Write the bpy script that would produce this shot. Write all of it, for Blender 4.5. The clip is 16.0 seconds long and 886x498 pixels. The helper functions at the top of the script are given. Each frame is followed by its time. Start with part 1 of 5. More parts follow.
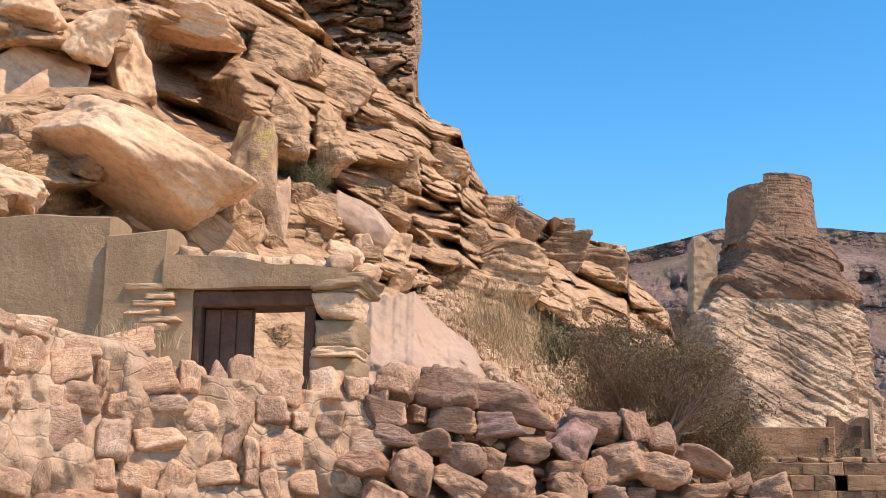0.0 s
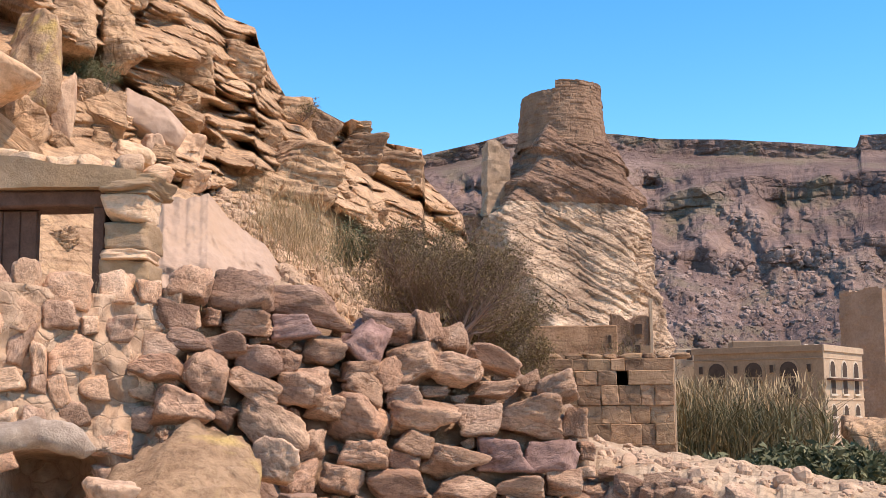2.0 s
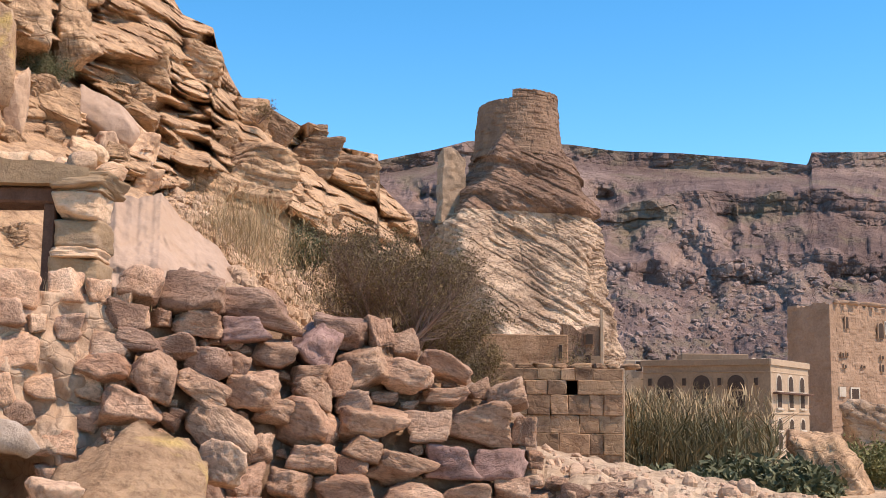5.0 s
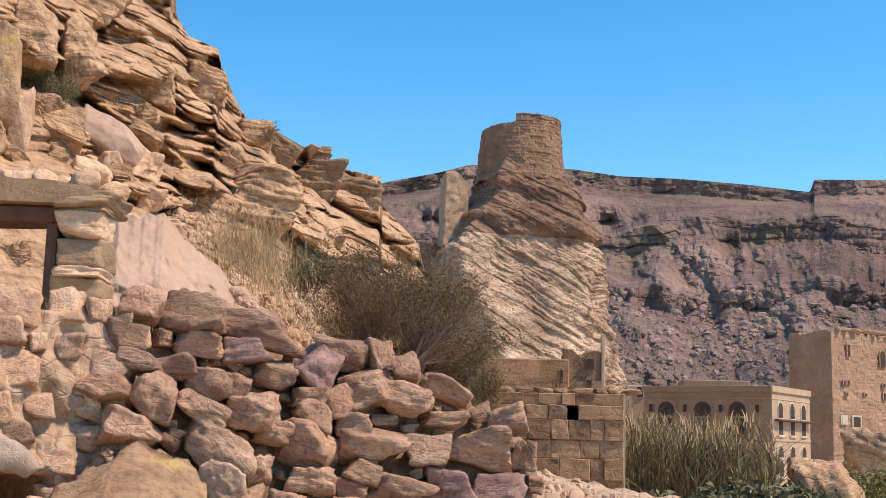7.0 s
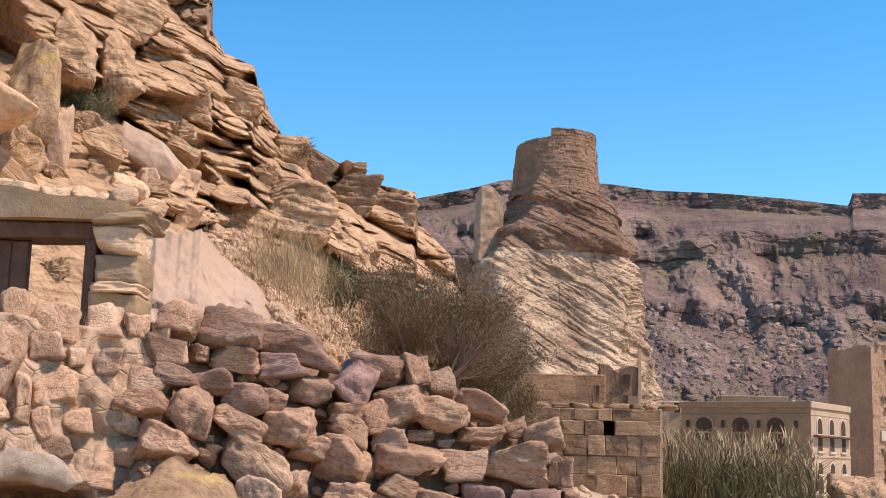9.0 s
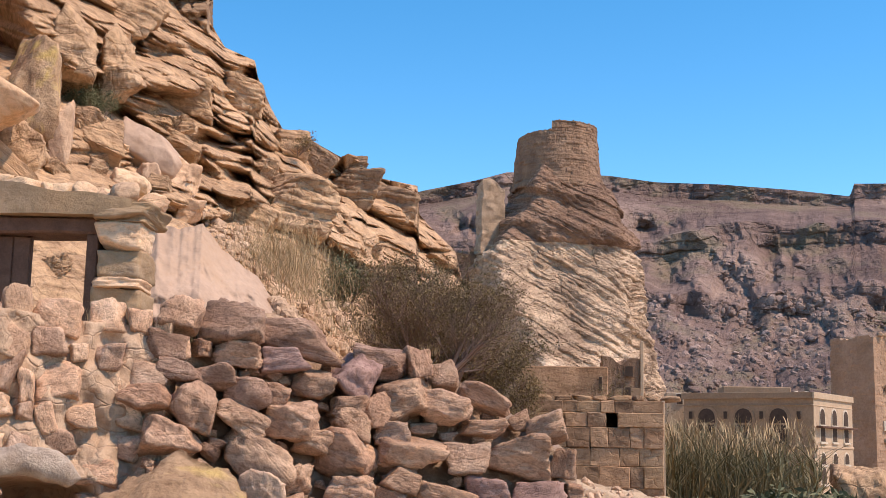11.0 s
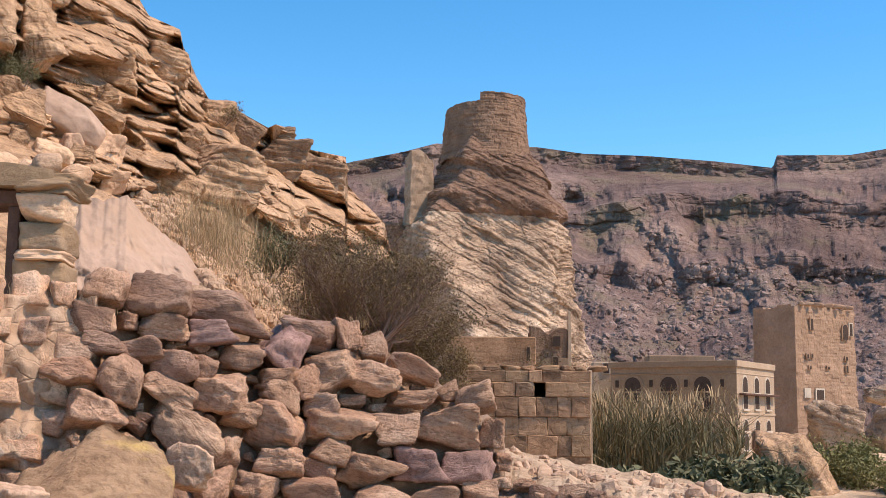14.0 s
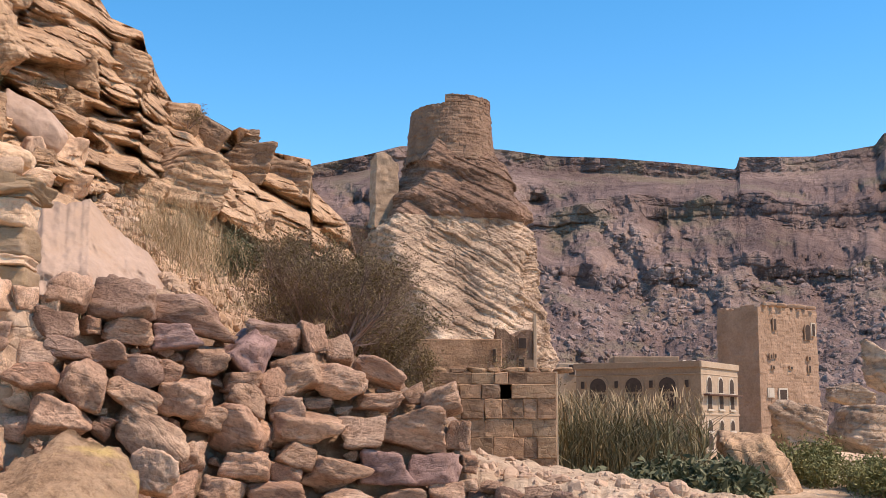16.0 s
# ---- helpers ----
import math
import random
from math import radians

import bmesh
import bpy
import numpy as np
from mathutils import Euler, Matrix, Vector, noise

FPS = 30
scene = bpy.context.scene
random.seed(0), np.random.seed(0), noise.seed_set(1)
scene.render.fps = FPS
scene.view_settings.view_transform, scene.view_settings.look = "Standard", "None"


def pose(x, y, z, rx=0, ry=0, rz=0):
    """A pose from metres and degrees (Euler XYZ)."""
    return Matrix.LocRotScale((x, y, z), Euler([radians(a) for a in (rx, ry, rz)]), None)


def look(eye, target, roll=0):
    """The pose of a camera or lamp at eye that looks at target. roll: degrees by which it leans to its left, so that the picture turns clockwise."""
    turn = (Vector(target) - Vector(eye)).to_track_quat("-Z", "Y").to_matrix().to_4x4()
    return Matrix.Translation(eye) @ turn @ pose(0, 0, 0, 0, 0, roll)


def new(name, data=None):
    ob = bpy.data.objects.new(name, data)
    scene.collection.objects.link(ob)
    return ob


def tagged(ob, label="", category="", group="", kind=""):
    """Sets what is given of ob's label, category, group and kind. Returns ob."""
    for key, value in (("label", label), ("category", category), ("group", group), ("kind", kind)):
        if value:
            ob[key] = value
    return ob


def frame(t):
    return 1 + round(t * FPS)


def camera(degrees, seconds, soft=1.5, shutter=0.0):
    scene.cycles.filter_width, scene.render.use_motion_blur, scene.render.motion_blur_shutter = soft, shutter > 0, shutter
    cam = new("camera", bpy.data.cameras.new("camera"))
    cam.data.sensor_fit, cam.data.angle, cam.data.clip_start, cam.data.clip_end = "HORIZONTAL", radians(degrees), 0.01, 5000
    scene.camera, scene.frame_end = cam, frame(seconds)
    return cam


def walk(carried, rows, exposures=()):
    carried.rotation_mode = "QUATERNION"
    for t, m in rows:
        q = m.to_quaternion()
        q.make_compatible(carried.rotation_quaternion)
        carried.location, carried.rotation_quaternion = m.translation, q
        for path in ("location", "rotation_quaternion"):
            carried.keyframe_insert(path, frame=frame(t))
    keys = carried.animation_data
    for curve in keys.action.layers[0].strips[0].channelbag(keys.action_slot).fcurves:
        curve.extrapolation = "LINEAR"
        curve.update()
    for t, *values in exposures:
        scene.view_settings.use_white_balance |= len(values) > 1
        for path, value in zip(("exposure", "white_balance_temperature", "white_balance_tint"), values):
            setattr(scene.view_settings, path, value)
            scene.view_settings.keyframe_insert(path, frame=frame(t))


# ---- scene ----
# The viewpoint stands at the origin; places are given by bearing (degrees to the right of the y axis),
# distance in metres and either a height or an angle above the level.
EYE = 1.6
cam = camera(39.55, 16.0, soft=0.7)


def view(yaw, pitch, roll):
    return pose(0, 0, EYE, 0, 0, -yaw) @ pose(0, 0, 0, 90 + pitch) @ pose(0, 0, 0, 0, 0, -roll)


PATH = [
    (0.0, view(-14.902, 11.957, -0.935)),
    (0.5, view(-12.238, 10.567, -0.176)),
    (1.0, view(-9.252, 8.69, 0.376)),
    (1.5, view(-6.768, 7.944, 0.46)),
    (2.0, view(-5.3, 7.47, 0.416)),
    (2.5, view(-4.691, 7.302, 0.485)),
    (3.0, view(-4.137, 7.48, 0.388)),
    (3.5, view(-3.744, 7.208, 0.015)),
    (4.0, view(-3.499, 7.282, -0.216)),
    (6.5, view(-2.969, 8.656, -1.342)),
    (7.0, view(-3.24, 8.849, -1.365)),
    (7.5, view(-3.855, 9.111, -1.461)),
    (8.0, view(-4.179, 9.312, -1.517)),
    (8.5, view(-4.544, 9.406, -1.564)),
    (9.0, view(-4.917, 9.514, -1.479)),
    (11.5, view(-4.892, 8.878, -1.01)),
    (12.0, view(-4.549, 8.348, -0.887)),
    (12.5, view(-3.572, 7.956, -0.76)),
    (13.0, view(-2.814, 7.691, -0.656)),
    (13.5, view(-1.898, 7.692, -0.558)),
    (14.0, view(-1.624, 7.904, -0.482)),
    (14.5, view(-0.979, 8.023, -0.318)),
    (15.0, view(-0.665, 8.025, -0.305)),
    (15.5, view(-0.358, 8.082, -0.089)),
    (16.0, view(0.0, 8.026, 0.0)),
]
walk(cam, PATH, exposures=[(0, 0.84, 6950, 20), (1.0, 0.90, 6950, 20), (2.0, 0.91, 6950, 20), (4.0, 0.89, 6950, 20), (6.5, 0.75, 6950, 19), (9.0, 0.80, 6950, 20), (12.0, 0.76, 6950, 21), (16.0, 0.74, 6950, 21)])

# ---- light ----
SUN_BEARING, SUN_HEIGHT = 104, 55
world = bpy.data.worlds.new("sky")
scene.world = world
world.use_nodes = True
wn, wl = world.node_tree.nodes, world.node_tree.links
sky = wn.new("ShaderNodeTexSky")
sky.sky_type = "NISHITA"
sky.sun_disc = False
sky.sun_elevation, sky.sun_rotation = radians(SUN_HEIGHT), radians(SUN_BEARING)
sky.altitude, sky.air_density, sky.dust_density, sky.ozone_density = 2200, 1.0, 0.8, 1.0
tone = wn.new("ShaderNodeHueSaturation")
tone.inputs["Hue"].default_value, tone.inputs["Saturation"].default_value = 0.488, 1.4
wl.new(sky.outputs[0], tone.inputs["Color"])
wl.new(tone.outputs[0], wn["Background"].inputs[0])
wn["Background"].inputs[1].default_value = 0.15
sun = new("sun", bpy.data.lights.new("sun", "SUN"))
sun.data.energy, sun.data.angle, sun.data.color = 3.1, radians(0.53), (1.0, 0.865, 0.71)
b, e = radians(SUN_BEARING), radians(SUN_HEIGHT)
sun.matrix_world = look(Vector((math.sin(b) * math.cos(e), math.cos(b) * math.cos(e), math.sin(e))) * 80, (0, 0, 0))


# ---- small tools ----
def spot(bearing, d, z):
    return Vector((d * math.sin(radians(bearing)), d * math.cos(radians(bearing)), z))


def sight(bearing, rise, d):
    return spot(bearing, d, EYE + d * math.tan(radians(rise)))


def hashed(*k, seed=0):
    h = np.full(np.shape(k[0]), np.uint64(seed * 7919 + 101), np.uint64)
    for v, m in zip(k, (0x9E3779B97F4A7C15, 0xC2B2AE3D27D4EB4F, 0x165667B19E3779F9)):
        h = (h ^ (v.astype(np.int64).astype(np.uint64) * np.uint64(m)))
        h = (h ^ (h >> np.uint64(29))) * np.uint64(0xBF58476D1CE4E5B9)
    h = h ^ (h >> np.uint64(32))
    return (h & np.uint64(0xFFFFFF)).astype(float) / 0xFFFFFF


def vnoise(x, y, z, seed=0):
    """Value noise, -1 to 1."""
    ix, iy, iz = np.floor(x), np.floor(y), np.floor(z)
    fx, fy, fz = x - ix, y - iy, z - iz
    fx, fy, fz = fx * fx * (3 - 2 * fx), fy * fy * (3 - 2 * fy), fz * fz * (3 - 2 * fz)
    out = 0
    for a in (0, 1):
        for b_ in (0, 1):
            for c in (0, 1):
                w = (fx if a else 1 - fx) * (fy if b_ else 1 - fy) * (fz if c else 1 - fz)
                out = out + w * hashed(ix + a, iy + b_, iz + c, seed=seed)
    return out * 2 - 1


def fbm(x, y, z, octaves=4, seed=0):
    out, amp = 0, 0.5
    for i in range(octaves):
        out = out + amp * vnoise(x, y, z, seed + i)
        x, y, z, amp = x * 2.03 + 5.1, y * 2.03 + 2.7, z * 2.03 + 9.2, amp * 0.5
    return out


def cells(x, y, z, seed=0):
    """Worley cells: a number for the nearest cell, and the way to its border."""
    ix, iy, iz = np.floor(x), np.floor(y), np.floor(z)
    f1, f2, idn = np.full(x.shape, 9.0), np.full(x.shape, 9.0), np.zeros(x.shape)
    for a in (-1, 0, 1):
        for b_ in (-1, 0, 1):
            for c in (-1, 0, 1):
                jx, jy, jz = ix + a, iy + b_, iz + c
                dx = jx + hashed(jx, jy, jz, seed=seed) - x
                dy = jy + hashed(jx, jy, jz, seed=seed + 1) - y
                dz = jz + hashed(jx, jy, jz, seed=seed + 2) - z
                d = np.sqrt(dx * dx + dy * dy + dz * dz)
                near = d < f1
                f2 = np.where(near, f1, np.minimum(f2, d))
                idn = np.where(near, hashed(jx, jy, jz, seed=seed + 3), idn)
                f1 = np.where(near, d, f1)
    return idn, f2 - f1


def beds(u, z, thick, wide, seed):
    """How far each block of a bedded rock stands out, 0 to 1, with joints cut back."""
    layer = np.floor(z / thick)
    fz = z / thick - layer
    k = u / wide * (0.6 + 0.9 * hashed(layer, layer * 0, seed=seed)) + 7.3 * hashed(layer, layer * 0, seed=seed + 1)
    block = np.floor(k)
    fu = k - block
    out = hashed(layer, block, seed=seed + 2)
    joint = np.minimum(np.minimum(fz, 1 - fz) * 5, 1) * np.minimum(np.minimum(fu, 1 - fu) * 7 + 0.25, 1)
    return out * 0.75 + 0.25 * joint


def mesh_of(name, verts, faces, material, smooth=False):
    me = bpy.data.meshes.new(name)
    me.from_pydata([tuple(v) for v in verts], [], faces)
    if smooth:
        me.polygons.foreach_set("use_smooth", [True] * len(me.polygons))
    me.materials.append(material)
    me.update()
    return me


def grid_mesh(name, X, Y, Z, material, smooth=False):
    """A sheet from three arrays rows x columns."""
    n, m = X.shape
    me = bpy.data.meshes.new(name)
    co = np.stack([X, Y, Z], -1).reshape(-1, 3).astype(np.float32)
    i = np.arange(n * m).reshape(n, m)
    q = np.stack([i[:-1, :-1], i[:-1, 1:], i[1:, 1:], i[1:, :-1]], -1).reshape(-1, 4).astype(np.int32)
    me.vertices.add(len(co))
    me.vertices.foreach_set("co", co.ravel())
    me.loops.add(q.size)
    me.loops.foreach_set("vertex_index", q.ravel())
    me.polygons.add(len(q))
    me.polygons.foreach_set("loop_start", np.arange(0, q.size, 4, dtype=np.int32))
    me.polygons.foreach_set("use_smooth", np.full(len(q), smooth))
    me.update(calc_edges=True)
    me.validate()
    me.materials.append(material)
    return me


def part(name, bm, material, parent, label=""):
    """Links a bmesh (or a ready mesh) as one mesh object under a thing."""
    if isinstance(bm, bpy.types.Mesh):
        me = bm
    else:
        me = bpy.data.meshes.new(name)
        bm.to_mesh(me)
        bm.free()
        me.materials.append(material)
    ob = new(name, me)
    ob.parent = parent
    return tagged(ob, label)


def thing(name, label, category, at=(0, 0, 0), turn=0, group="", kind=""):
    ob = new(name)
    ob.matrix_world = pose(at[0], at[1], at[2], 0, 0, turn)
    return tagged(ob, label, category, group, kind)


def box(bm, x0, x1, y0, y1, z0, z1, bevel=0.0):
    m = Matrix.Translation(((x0 + x1) / 2, (y0 + y1) / 2, (z0 + z1) / 2)) @ Matrix.Diagonal((x1 - x0, y1 - y0, z1 - z0, 1))
    made = bmesh.ops.create_cube(bm, size=1, matrix=m)
    if bevel:
        edges = list({ed for v in made["verts"] for ed in v.link_edges})
        bmesh.ops.bevel(bm, geom=edges, offset=bevel, segments=1, affect="EDGES")
    return bm


def cube_dirs(n):
    """The directions and faces of a cube cut n times a side, blown up to a ball."""
    verts, faces, index = [], [], {}

    def vid(p):
        key = tuple(round(c * 1000) for c in p)
        if key not in index:
            index[key] = len(verts)
            verts.append(p)
        return index[key]
    t = [math.tan((i / n * 2 - 1) * math.pi / 4) for i in range(n + 1)]
    for ax in range(3):
        for sg in (-1, 1):
            for i in range(n):
                for j in range(n):
                    quad = []
                    for a, c in ((i, j), (i + 1, j), (i + 1, j + 1), (i, j + 1)):
                        p = [0, 0, 0]
                        p[ax], p[(ax + 1) % 3], p[(ax + 2) % 3] = sg, t[a], t[c]
                        quad.append(vid(p))
                    faces.append(quad if sg > 0 else quad[::-1])
    v = np.array(verts, float)
    return v / np.linalg.norm(v, axis=1)[:, None], faces


def stone_mesh(name, seed, material, n=8, planes=12, rough=0.05, square=0.6, layered=0.0, smooth=True, sharp=30):
    """A broken stone about 1 m across: a block with its corners split off, edges worn, faces uneven and chipped."""
    rng = np.random.RandomState(seed)
    d, faces = cube_dirs(n)
    norm = [np.array(v, float) for v in ((1, 0, 0), (-1, 0, 0), (0, 1, 0), (0, -1, 0), (0, 0, 1), (0, 0, -1))]
    norm = [v + rng.normal(0, 0.34 - 0.22 * square, 3) for v in norm]
    off = [0.5 * rng.uniform(0.8, 1.0) for _ in norm]
    for _ in range(planes):
        norm.append(rng.normal(0, 1, 3))
        off.append(rng.uniform(0.36, 0.60) * (0.92 + 0.28 * square))
    N = np.array([v / np.linalg.norm(v) for v in norm])
    k = np.maximum(d @ N.T, 1e-3) / np.array(off)
    r = 1 / (np.power((k ** sharp).sum(1), 1 / sharp))
    p = d * r[:, None]
    s = seed * 3.7
    bump = fbm(p[:, 0] * 2.2 + s, p[:, 1] * 2.2, p[:, 2] * 2.2, 5, seed)
    ch, ce = cells(p[:, 0] * 2.6 + s, p[:, 1] * 2.6, p[:, 2] * 3.4, seed)
    fret = fbm(p[:, 0] * 7 + s, p[:, 1] * 7, p[:, 2] * 7, 3, seed + 40)
    p = p * (1 + rough * (2.2 * bump + 1.3 * (ch - 0.5) * np.minimum(ce * 3, 1) + 1.1 * fret))[:, None]
    if layered:
        lay = p[:, 2] * 8 + 1.6 * fbm(p[:, 0] * 1.5 + s, p[:, 1] * 1.5, p[:, 2] * 2, 3, seed)
        out = hashed(np.floor(lay), np.floor(lay) * 0, seed=seed) - 0.5
        f = lay - np.floor(lay)
        out = out - 0.5 * (1 - np.minimum(np.minimum(f, 1 - f) * 4, 1))
        p[:, :2] *= (1 + layered * out)[:, None]
    p = (p - (p.max(0) + p.min(0)) / 2) / (p.max(0) - p.min(0))
    return mesh_of(name, p, faces, material, smooth)


def tube(verts, faces, a, b_, ra, rb, sides=4):
    """Adds a tapered stick from a to b_."""
    ax = (b_ - a)
    if ax.length < 1e-6:
        return
    q = ax.to_track_quat("Z", "Y").to_matrix()
    n0 = len(verts)
    for c, r in ((a, ra), (b_, rb)):
        for i in range(sides):
            w = 2 * math.pi * i / sides
            verts.append(c + q @ Vector((math.cos(w) * r, math.sin(w) * r, 0)))
    for i in range(sides):
        j = (i + 1) % sides
        faces.append((n0 + i, n0 + j, n0 + sides + j, n0 + sides + i))


# ---- materials ----
def mat(name):
    m = bpy.data.materials.new(name)
    m.use_nodes = True
    nt = m.node_tree
    return m, nt.nodes, nt.links, nt.nodes["Principled BSDF"]


def ramp(nodes, links, fac, stops):
    r = nodes.new("ShaderNodeValToRGB")
    while len(r.color_ramp.elements) < len(stops):
        r.color_ramp.elements.new(0.5)
    for el, (p, c) in zip(r.color_ramp.elements, stops):
        el.position, el.color = p, (*c, 1)
    links.new(fac, r.inputs[0])
    return r.outputs[0]


def mix(nodes, links, fac, a, b_, kind="MIX"):
    m = nodes.new("ShaderNodeMix")
    m.data_type, m.blend_type = "RGBA", kind
    for sock, v in ((m.inputs["Factor"], fac), (m.inputs["A"], a), (m.inputs["B"], b_)):
        if isinstance(v, bpy.types.NodeSocket):
            links.new(v, sock)
        elif isinstance(v, tuple):
            sock.default_value = (*v, 1)
        else:
            sock.default_value = v
    return m.outputs["Result"]


def tex(nodes, links, co, scale, detail=6, rough=0.6, distort=0.0):
    t = nodes.new("ShaderNodeTexNoise")
    t.inputs["Scale"].default_value, t.inputs["Detail"].default_value = scale, detail
    t.inputs["Roughness"].default_value, t.inputs["Distortion"].default_value = rough, distort
    links.new(co, t.inputs["Vector"])
    return t.outputs["Fac"]


def rock(name, dark, mid, light, scale=1.0, strata=4.0, bump=0.5, stain=(0.2, 0.12, 0.07), stained=0.45, vary=0.0, tilt=0.0, rust=None, bed=0.8, grainy=0.85, crack=0.55, crack_size=1.0):
    """Sandstone: broad patches, thin bedding streaks, dark weathering stains, and grain."""
    m, n, l, bs = mat(name)
    geo = n.new("ShaderNodeTexCoord")
    co = geo.outputs["Object"]
    info = n.new("ShaderNodeObjectInfo")
    if vary:
        shift = n.new("ShaderNodeVectorMath")
        shift.operation = "MULTIPLY_ADD"
        l.new(info.outputs["Random"], shift.inputs[0])
        shift.inputs[1].default_value = (31, 17, 23)
        l.new(co, shift.inputs[2])
        co = shift.outputs[0]
    mp = n.new("ShaderNodeMapping")
    mp.inputs["Rotation"].default_value = (0, tilt, 0)
    l.new(co, mp.inputs["Vector"])
    flat = n.new("ShaderNodeMapping")
    flat.inputs["Scale"].default_value = (0.12, 0.12, 1) if bed > 0.5 else (0.45, 0.45, 1)
    l.new(mp.outputs[0], flat.inputs["Vector"])
    broad = tex(n, l, co, 0.35 * scale, 4, 0.55, 0.6)
    fine = tex(n, l, co, 5.0 * scale, 9, 0.7)
    bedding = tex(n, l, flat.outputs[0], strata * scale, 7, 0.7, 0.4)
    col = ramp(n, l, broad, [(0.3, dark), (0.5, mid), (0.72, light)])
    streak = ramp(n, l, bedding, [(0.36, (0.55, 0.5, 0.48)), (0.5, (1, 1, 1)), (0.66, (1.12, 1.1, 1.05))])
    col = mix(n, l, bed, col, streak, "MULTIPLY")
    grain = ramp(n, l, fine, [(0.32, (0.5, 0.45, 0.42)), (0.5, (1, 1, 1)), (0.7, (1.2, 1.2, 1.2))])
    col = mix(n, l, grainy, col, grain, "MULTIPLY")
    warp = n.new("ShaderNodeTexNoise")
    warp.inputs["Scale"].default_value, warp.inputs["Detail"].default_value = 2.4 * scale * crack_size, 5
    l.new(co, warp.inputs["Vector"])
    bent = n.new("ShaderNodeVectorMath")
    bent.operation = "MULTIPLY_ADD"
    l.new(warp.outputs["Color"], bent.inputs[0])
    bent.inputs[1].default_value = (0.5 / scale / crack_size,) * 3
    squash = n.new("ShaderNodeVectorMath")
    squash.operation = "MULTIPLY"
    l.new(mp.outputs[0], squash.inputs[0])
    squash.inputs[1].default_value = (1, 1, 1.9)
    l.new(squash.outputs[0], bent.inputs[2])
    split = n.new("ShaderNodeTexVoronoi")
    split.feature = "DISTANCE_TO_EDGE"
    split.inputs["Scale"].default_value = 1.5 * scale * crack_size
    l.new(bent.outputs[0], split.inputs["Vector"])
    gaps = ramp(n, l, split.outputs["Distance"], [(0.0, (0, 0, 0)), (0.05, (1, 1, 1))])
    thin = mix(n, l, tex(n, l, co, 0.9 * scale, 3, 0.5), gaps, (1, 1, 1))
    col = mix(n, l, crack, col, ramp(n, l, thin, [(0.3, (0.42, 0.36, 0.32)), (0.75, (1, 1, 1))]), "MULTIPLY")
    spots = ramp(n, l, tex(n, l, co, 1.1 * scale, 8, 0.72, 1.2), [(0.52, (0, 0, 0)), (0.68, (1, 1, 1))])
    sf = n.new("ShaderNodeMath")
    sf.operation = "MULTIPLY"
    l.new(spots, sf.inputs[0])
    sf.inputs[1].default_value = stained
    col = mix(n, l, sf.outputs[0], col, stain)
    if rust:
        patch = ramp(n, l, tex(n, l, co, 0.6 * scale, 5, 0.6, 0.5), [(0.53, (0, 0, 0)), (0.68, (0.7, 0.7, 0.7))])
        col = mix(n, l, patch, col, rust)
    if vary:
        each = ramp(n, l, info.outputs["Random"], [(0.0, (1 - vary, 1 - vary * 1.12, 1 - vary * 1.15)), (0.12, (0.80, 0.76, 0.78)), (0.35, (1, 0.97, 0.92)), (0.7, (1.04, 0.95, 0.91)), (1.0, (1 + vary * 0.5, 1 + vary * 0.5, 1 + vary * 0.4))])
        col = mix(n, l, 1.0, col, each, "MULTIPLY")
    l.new(col, bs.inputs["Base Color"])
    bs.inputs["Roughness"].default_value = 0.92
    bs.inputs["Specular IOR Level"].default_value = 0.2
    add = n.new("ShaderNodeMath")
    add.operation = "ADD"
    l.new(fine, add.inputs[0])
    bedded = n.new("ShaderNodeMath")
    bedded.operation = "MULTIPLY"
    l.new(bedding, bedded.inputs[0])
    bedded.inputs[1].default_value = bed
    l.new(bedded.outputs[0], add.inputs[1])
    deep = n.new("ShaderNodeMath")
    deep.operation = "MULTIPLY_ADD"
    l.new(thin, deep.inputs[0])
    deep.inputs[1].default_value = 0.8 * crack
    l.new(add.outputs[0], deep.inputs[2])
    bp = n.new("ShaderNodeBump")
    bp.inputs["Strength"].default_value, bp.inputs["Distance"].default_value = bump, 0.12 / scale
    l.new(deep.outputs[0], bp.inputs["Height"])
    l.new(bp.outputs[0], bs.inputs["Normal"])
    return m


def plain(name, a, b_, scale=4.0, rough=0.9, bump=0.2, dist=0.02, third=None, fine=0.6):
    m, n, l, bs = mat(name)
    co = n.new("ShaderNodeTexCoord").outputs["Object"]
    f = tex(n, l, co, scale, 8, 0.65, 0.3)
    col = ramp(n, l, f, [(0.3, a), (0.7, b_)])
    g = tex(n, l, co, scale * 9, 6, 0.7)
    col = mix(n, l, fine, col, ramp(n, l, g, [(0.3, (0.7, 0.7, 0.7)), (0.7, (1.15, 1.15, 1.15))]), "MULTIPLY")
    if third:
        h = ramp(n, l, tex(n, l, co, scale * 0.35, 5, 0.6, 0.8), [(0.5, (0, 0, 0)), (0.65, (0.85, 0.85, 0.85))])
        col = mix(n, l, h, col, third)
    l.new(col, bs.inputs["Base Color"])
    bs.inputs["Roughness"].default_value = rough
    bs.inputs["Specular IOR Level"].default_value = 0.2
    bp = n.new("ShaderNodeBump")
    bp.inputs["Strength"].default_value, bp.inputs["Distance"].default_value = bump, dist
    l.new(g, bp.inputs["Height"])
    l.new(bp.outputs[0], bs.inputs["Normal"])
    return m


